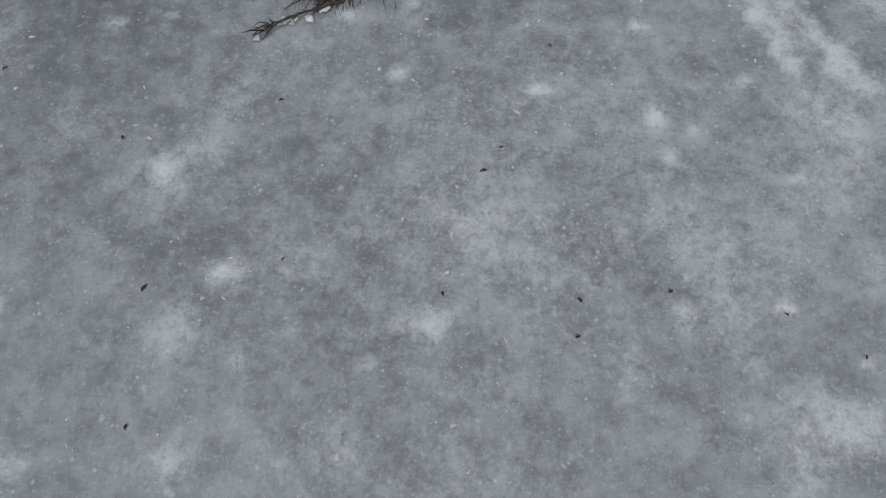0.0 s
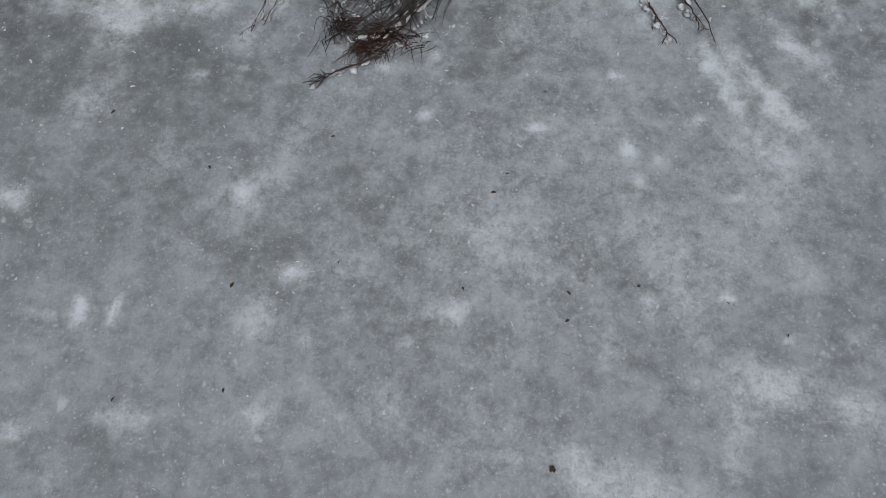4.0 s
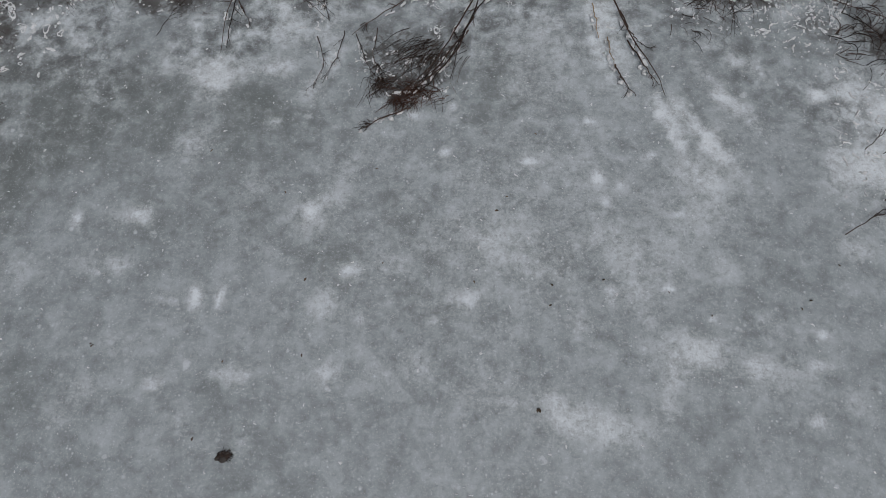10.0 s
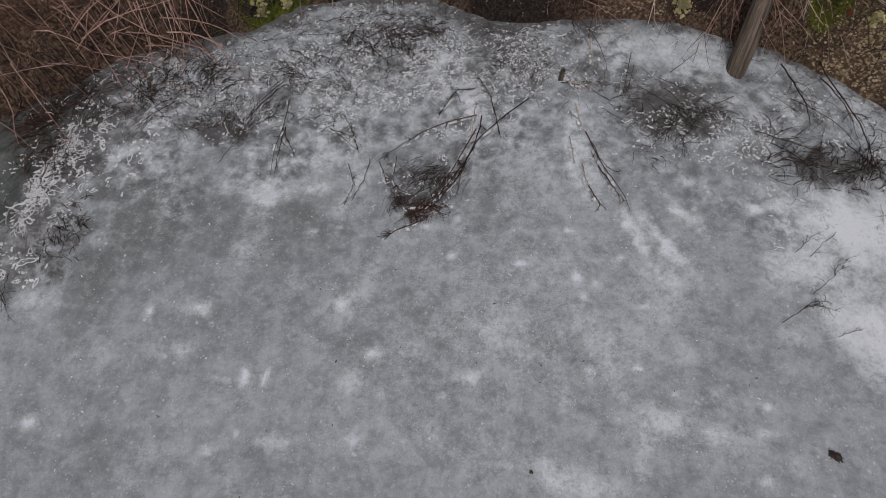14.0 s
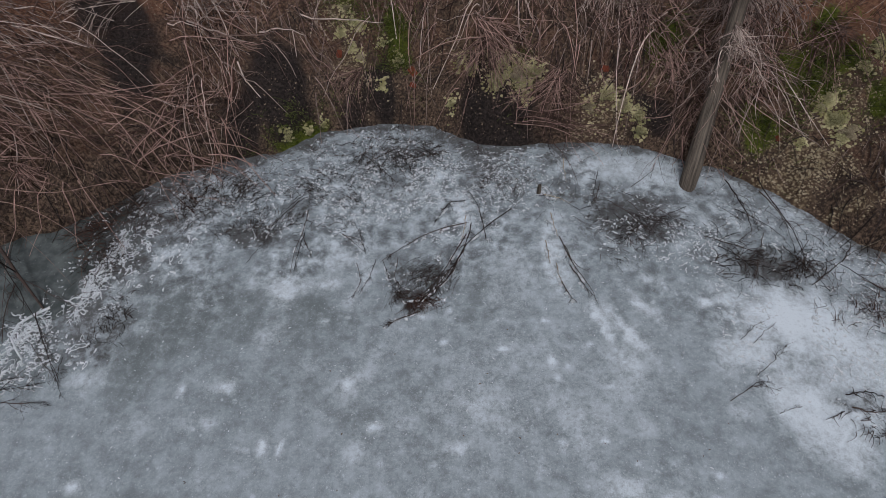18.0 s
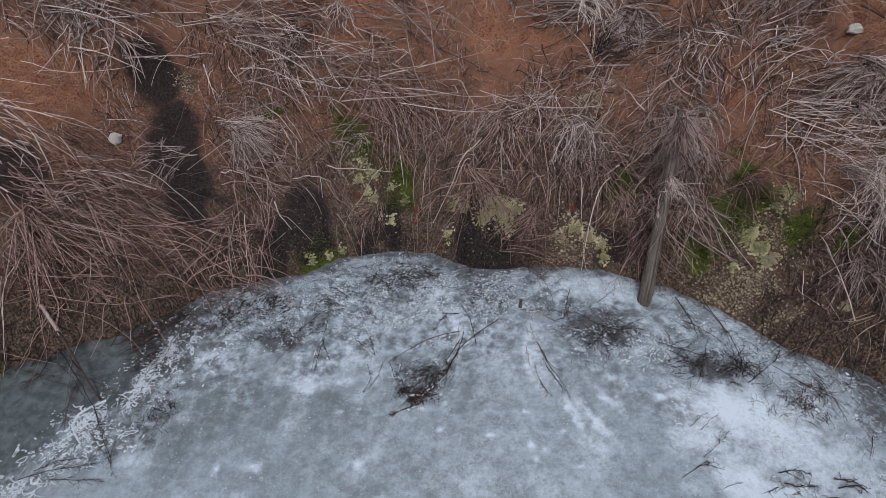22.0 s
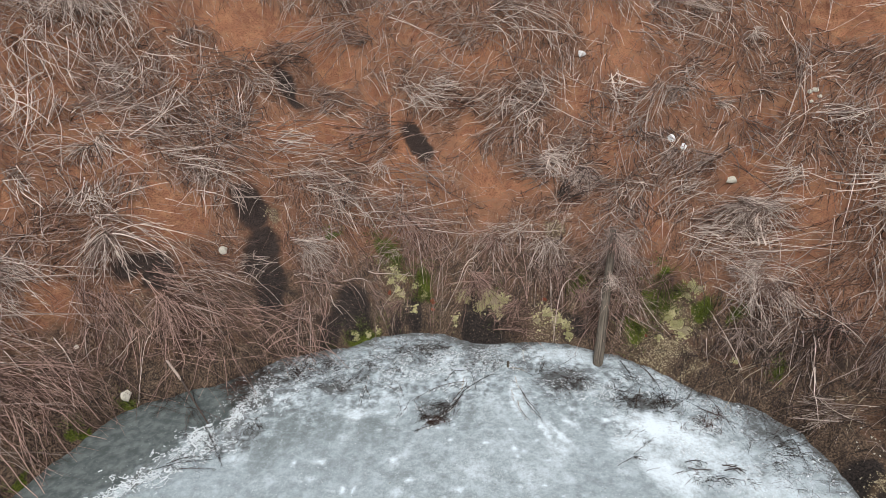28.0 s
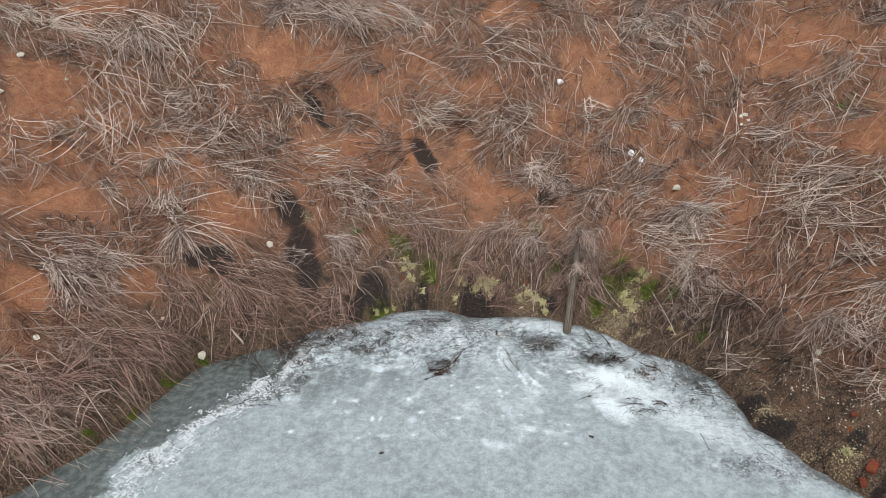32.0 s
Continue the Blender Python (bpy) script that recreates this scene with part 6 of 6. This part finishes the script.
strewn_lumps("clay_crumbs", "small pale crumbs on red clay", "pebbles", BARE_CLAY, 45, [0.01, 0.014, 0.022], PEBBLE, 7)

# --- moss cushions and young grass ---
rng = np.random.RandomState(77)
blades, radii = [], []
for cx, cy, rx, ry, turn in MOSSY:
    c, s = math.cos(radians(turn)), math.sin(radians(turn))
    for _ in range(int(26000 * max(rx, 0.1) * max(ry, 0.06))):
        u, v = rng.normal(0, 0.8, 2)
        x, y = cx + u * rx * c - v * ry * s, cy + u * rx * s + v * ry * c
        blades.append((x, y, rng.uniform(0.03, 0.075) * rng.choice([1, 1, 1.7]), rng.normal(0, 0.5), rng.normal(-0.6, 0.5)))
        radii.append(rng.uniform(0.002, 0.0045))
b = np.array(blades)
keep = (shore_distance(b[:, 0], b[:, 1]) > 0.0) & (waves(b[:, 0], b[:, 1], 0.16, 93, 3) > -0.08)
b, radii = b[keep], np.array(radii)[keep]
z = ground_height(b[:, 0], b[:, 1])
u = np.linspace(0, 1, 4)[None]
pts = np.stack([b[:, :1] + b[:, 2:3] * b[:, 3:4] * u**1.5, b[:, 1:2] + b[:, 2:3] * b[:, 4:5] * u**1.5, z[:, None] + b[:, 2:3] * (u - 0.25 * u**2)], 2)
tagged(new("moss_and_grass", many_tubes("moss_and_grass", pts, radii, GRASS, 0.3)), "fresh green moss and grass on the bank", "moss", kind="stuff")


# --- dead stalks too many to count ---
def strewn_stalks(name, label, count, area, lengths, thick, lift, material, seed, need=0.5, steps=5, near_water=0.2, far_water=99.0, stray=1.0, curl=0.6):
    rng = np.random.RandomState(seed)
    x, y = rng.uniform(area[0], area[1], count * 3), rng.uniform(area[2], area[3], count * 3)
    d = shore_distance(x, y)
    cover = litter_cover(x, y)
    cover = cover * (1 - 0.9 * patches(SEAMS_AND_HOLLOW_SHADE, x, y)) * (1 - 0.85 * patches(MOSSY, x, y)) * (1 - 0.75 * patches(RUBBLE, x, y))
    cover = cover * (1 - (0.75 if material == STEM_DARK else 0.5) * blob(x, y, 5.6, 1.6, 1.2, 1.6))
    ok = (d > near_water) & (d < far_water) & (cover > need * rng.uniform(0.4, 1.3, len(x)))
    x, y = x[ok][:count], y[ok][:count]
    e = 0.05
    down = np.arctan2(shore_distance(x, y - e) - shore_distance(x, y + e), shore_distance(x - e, y) - shore_distance(x + e, y))
    flow = down + stray * (1.9 * waves(x, y, 1.1, 33, 2) + rng.normal(0, 0.45, len(x)))
    run = rng.uniform(*lengths, len(x))
    u = np.linspace(0, 1, steps)
    bend = rng.normal(0, curl, len(x))
    px, py = [x], [y]
    for k in range(steps - 1):
        a = flow + bend * k / steps
        px.append(px[-1] + 0.8 * np.cos(a) * run / (steps - 1))
        py.append(py[-1] + 0.8 * np.sin(a) * run / (steps - 1))
    px, py = np.stack(px, 1), np.stack(py, 1)
    crossed = np.maximum(patches(MOSSY, px, py), np.maximum(patches(SEAMS_AND_HOLLOW_SHADE, px, py), 0.8 * patches(RUBBLE, px, py))).max(1)
    clear = crossed < rng.uniform(0.15, 1.5, len(x))
    x, px, py, run = x[clear], px[clear], py[clear], run[clear]
    high = rng.uniform(0.2, 1.0, len(x))[:, None] * lift * run[:, None]
    pz = np.maximum(ground_height(px, py), 0.0) + 0.008 + high * np.sin(np.pi * (0.12 + 0.86 * u[None]))
    return tagged(new(name, many_tubes(name, np.stack([px, py, pz], 2), thick * rng.choice([0.6, 0.8, 1.0, 1.5], len(x)), material)), label, "dead stalks", kind="stuff")


BANK = (-11.5, 10.5, -1.8, 13.0)
strewn_stalks("stalk_litter", "fine grey-brown dead stalks littering the bank", 30000, BANK, (0.08, 0.34), 0.0034, 0.10, STEM_GREY, 101, 0.85, near_water=0.6)
# Dark stalks, partly added to imitate the shadowed gaps under the clumps.
strewn_stalks("dark_litter", "dark brown rotting stalks littering the bank, also filling gaps as shade", 20000, BANK, (0.10, 0.40), 0.0044, 0.06, STEM_DARK, 102, 0.75, near_water=0.05)
strewn_stalks("pale_canes", "long bleached dead canes strewn over the bank", 3200, BANK, (0.3, 1.2), 0.0064, 0.15, STEM_PALE, 103, 0.75, 8, 0.5, stray=1.0, curl=0.3)
strewn_stalks("rosy_canes", "rosy brown dead canes on the lower bank", 1500, (-9.5, 3.5, -1.5, 6.5), (0.35, 1.1), 0.0046, 0.18, STEM_ROSE, 104, 0.7, 8, 0.8, stray=0.9, curl=0.35)
strewn_stalks("hanging_canes", "rosy brown canes hanging from the bank to the water", 320, (-8.0, -2.5, -1.8, 5.0), (0.6, 1.3), 0.0052, 0.16, STEM_ROSE, 106, 0.4, 8, 0.2, 1.2, 0.6, 0.35)
strewn_stalks("hanging_roots", "grey roots hanging down the bank foot", 420, (-3.0, 5.6, -1.0, 5.0), (0.25, 0.6), 0.0040, 0.14, STEM_GREY, 107, 0.3, 6, 0.12, 0.8, 1.0)
strewn_stalks("root_tangle", "dark root tangle along the bank foot", 2000, (-5.6, 6.0, -1.5, 5.0), (0.12, 0.45), 0.0042, 0.14, STEM_DARK, 108, 0.2, 5, 0.03, 0.6, 1.6)
strewn_stalks("dark_scrub", "dark twiggy scrub on the stony bank", 800, (2.6, 7.0, -1.0, 4.6), (0.2, 0.6), 0.0044, 0.2, STEM_DARK, 109, 0.3, 6, 0.1, 1.6, 1.8)
strewn_stalks("straw_bits", "short straw bits on red clay", 9000, BANK, (0.04, 0.16), 0.0030, 0.05, STEM_STRAW, 105, 0.3, 3)
strewn_stalks("curly_tangle", "curled rosy brown weed tangle on the bank", 4200, BANK, (0.15, 0.5), 0.0040, 0.22, STEM_ROSE, 110, 0.55, 7, 1.0, stray=1.6, curl=0.9)
strewn_stalks("pale_tangle", "short bleached broken stems on the bank", 4200, BANK, (0.12, 0.42), 0.0058, 0.16, STEM_PALE, 111, 0.6, 6, 1.1, stray=1.2, curl=0.5)
strewn_stalks("dark_tangle", "dark brown curled twigs on the bank", 5500, BANK, (0.15, 0.5), 0.0056, 0.10, STEM_RUST, 112, 0.55, 6, 0.5, stray=1.6, curl=0.7)
strewn_stalks("brown_droop", "brown stems drooping over the dark bank foot", 380, (-3.0, 3.2, 3.0, 6.0), (0.2, 0.7), 0.0042, 0.14, STEM_ROSE, 114, 0.4, 6, 0.15, 2.0, 0.8, 0.5)
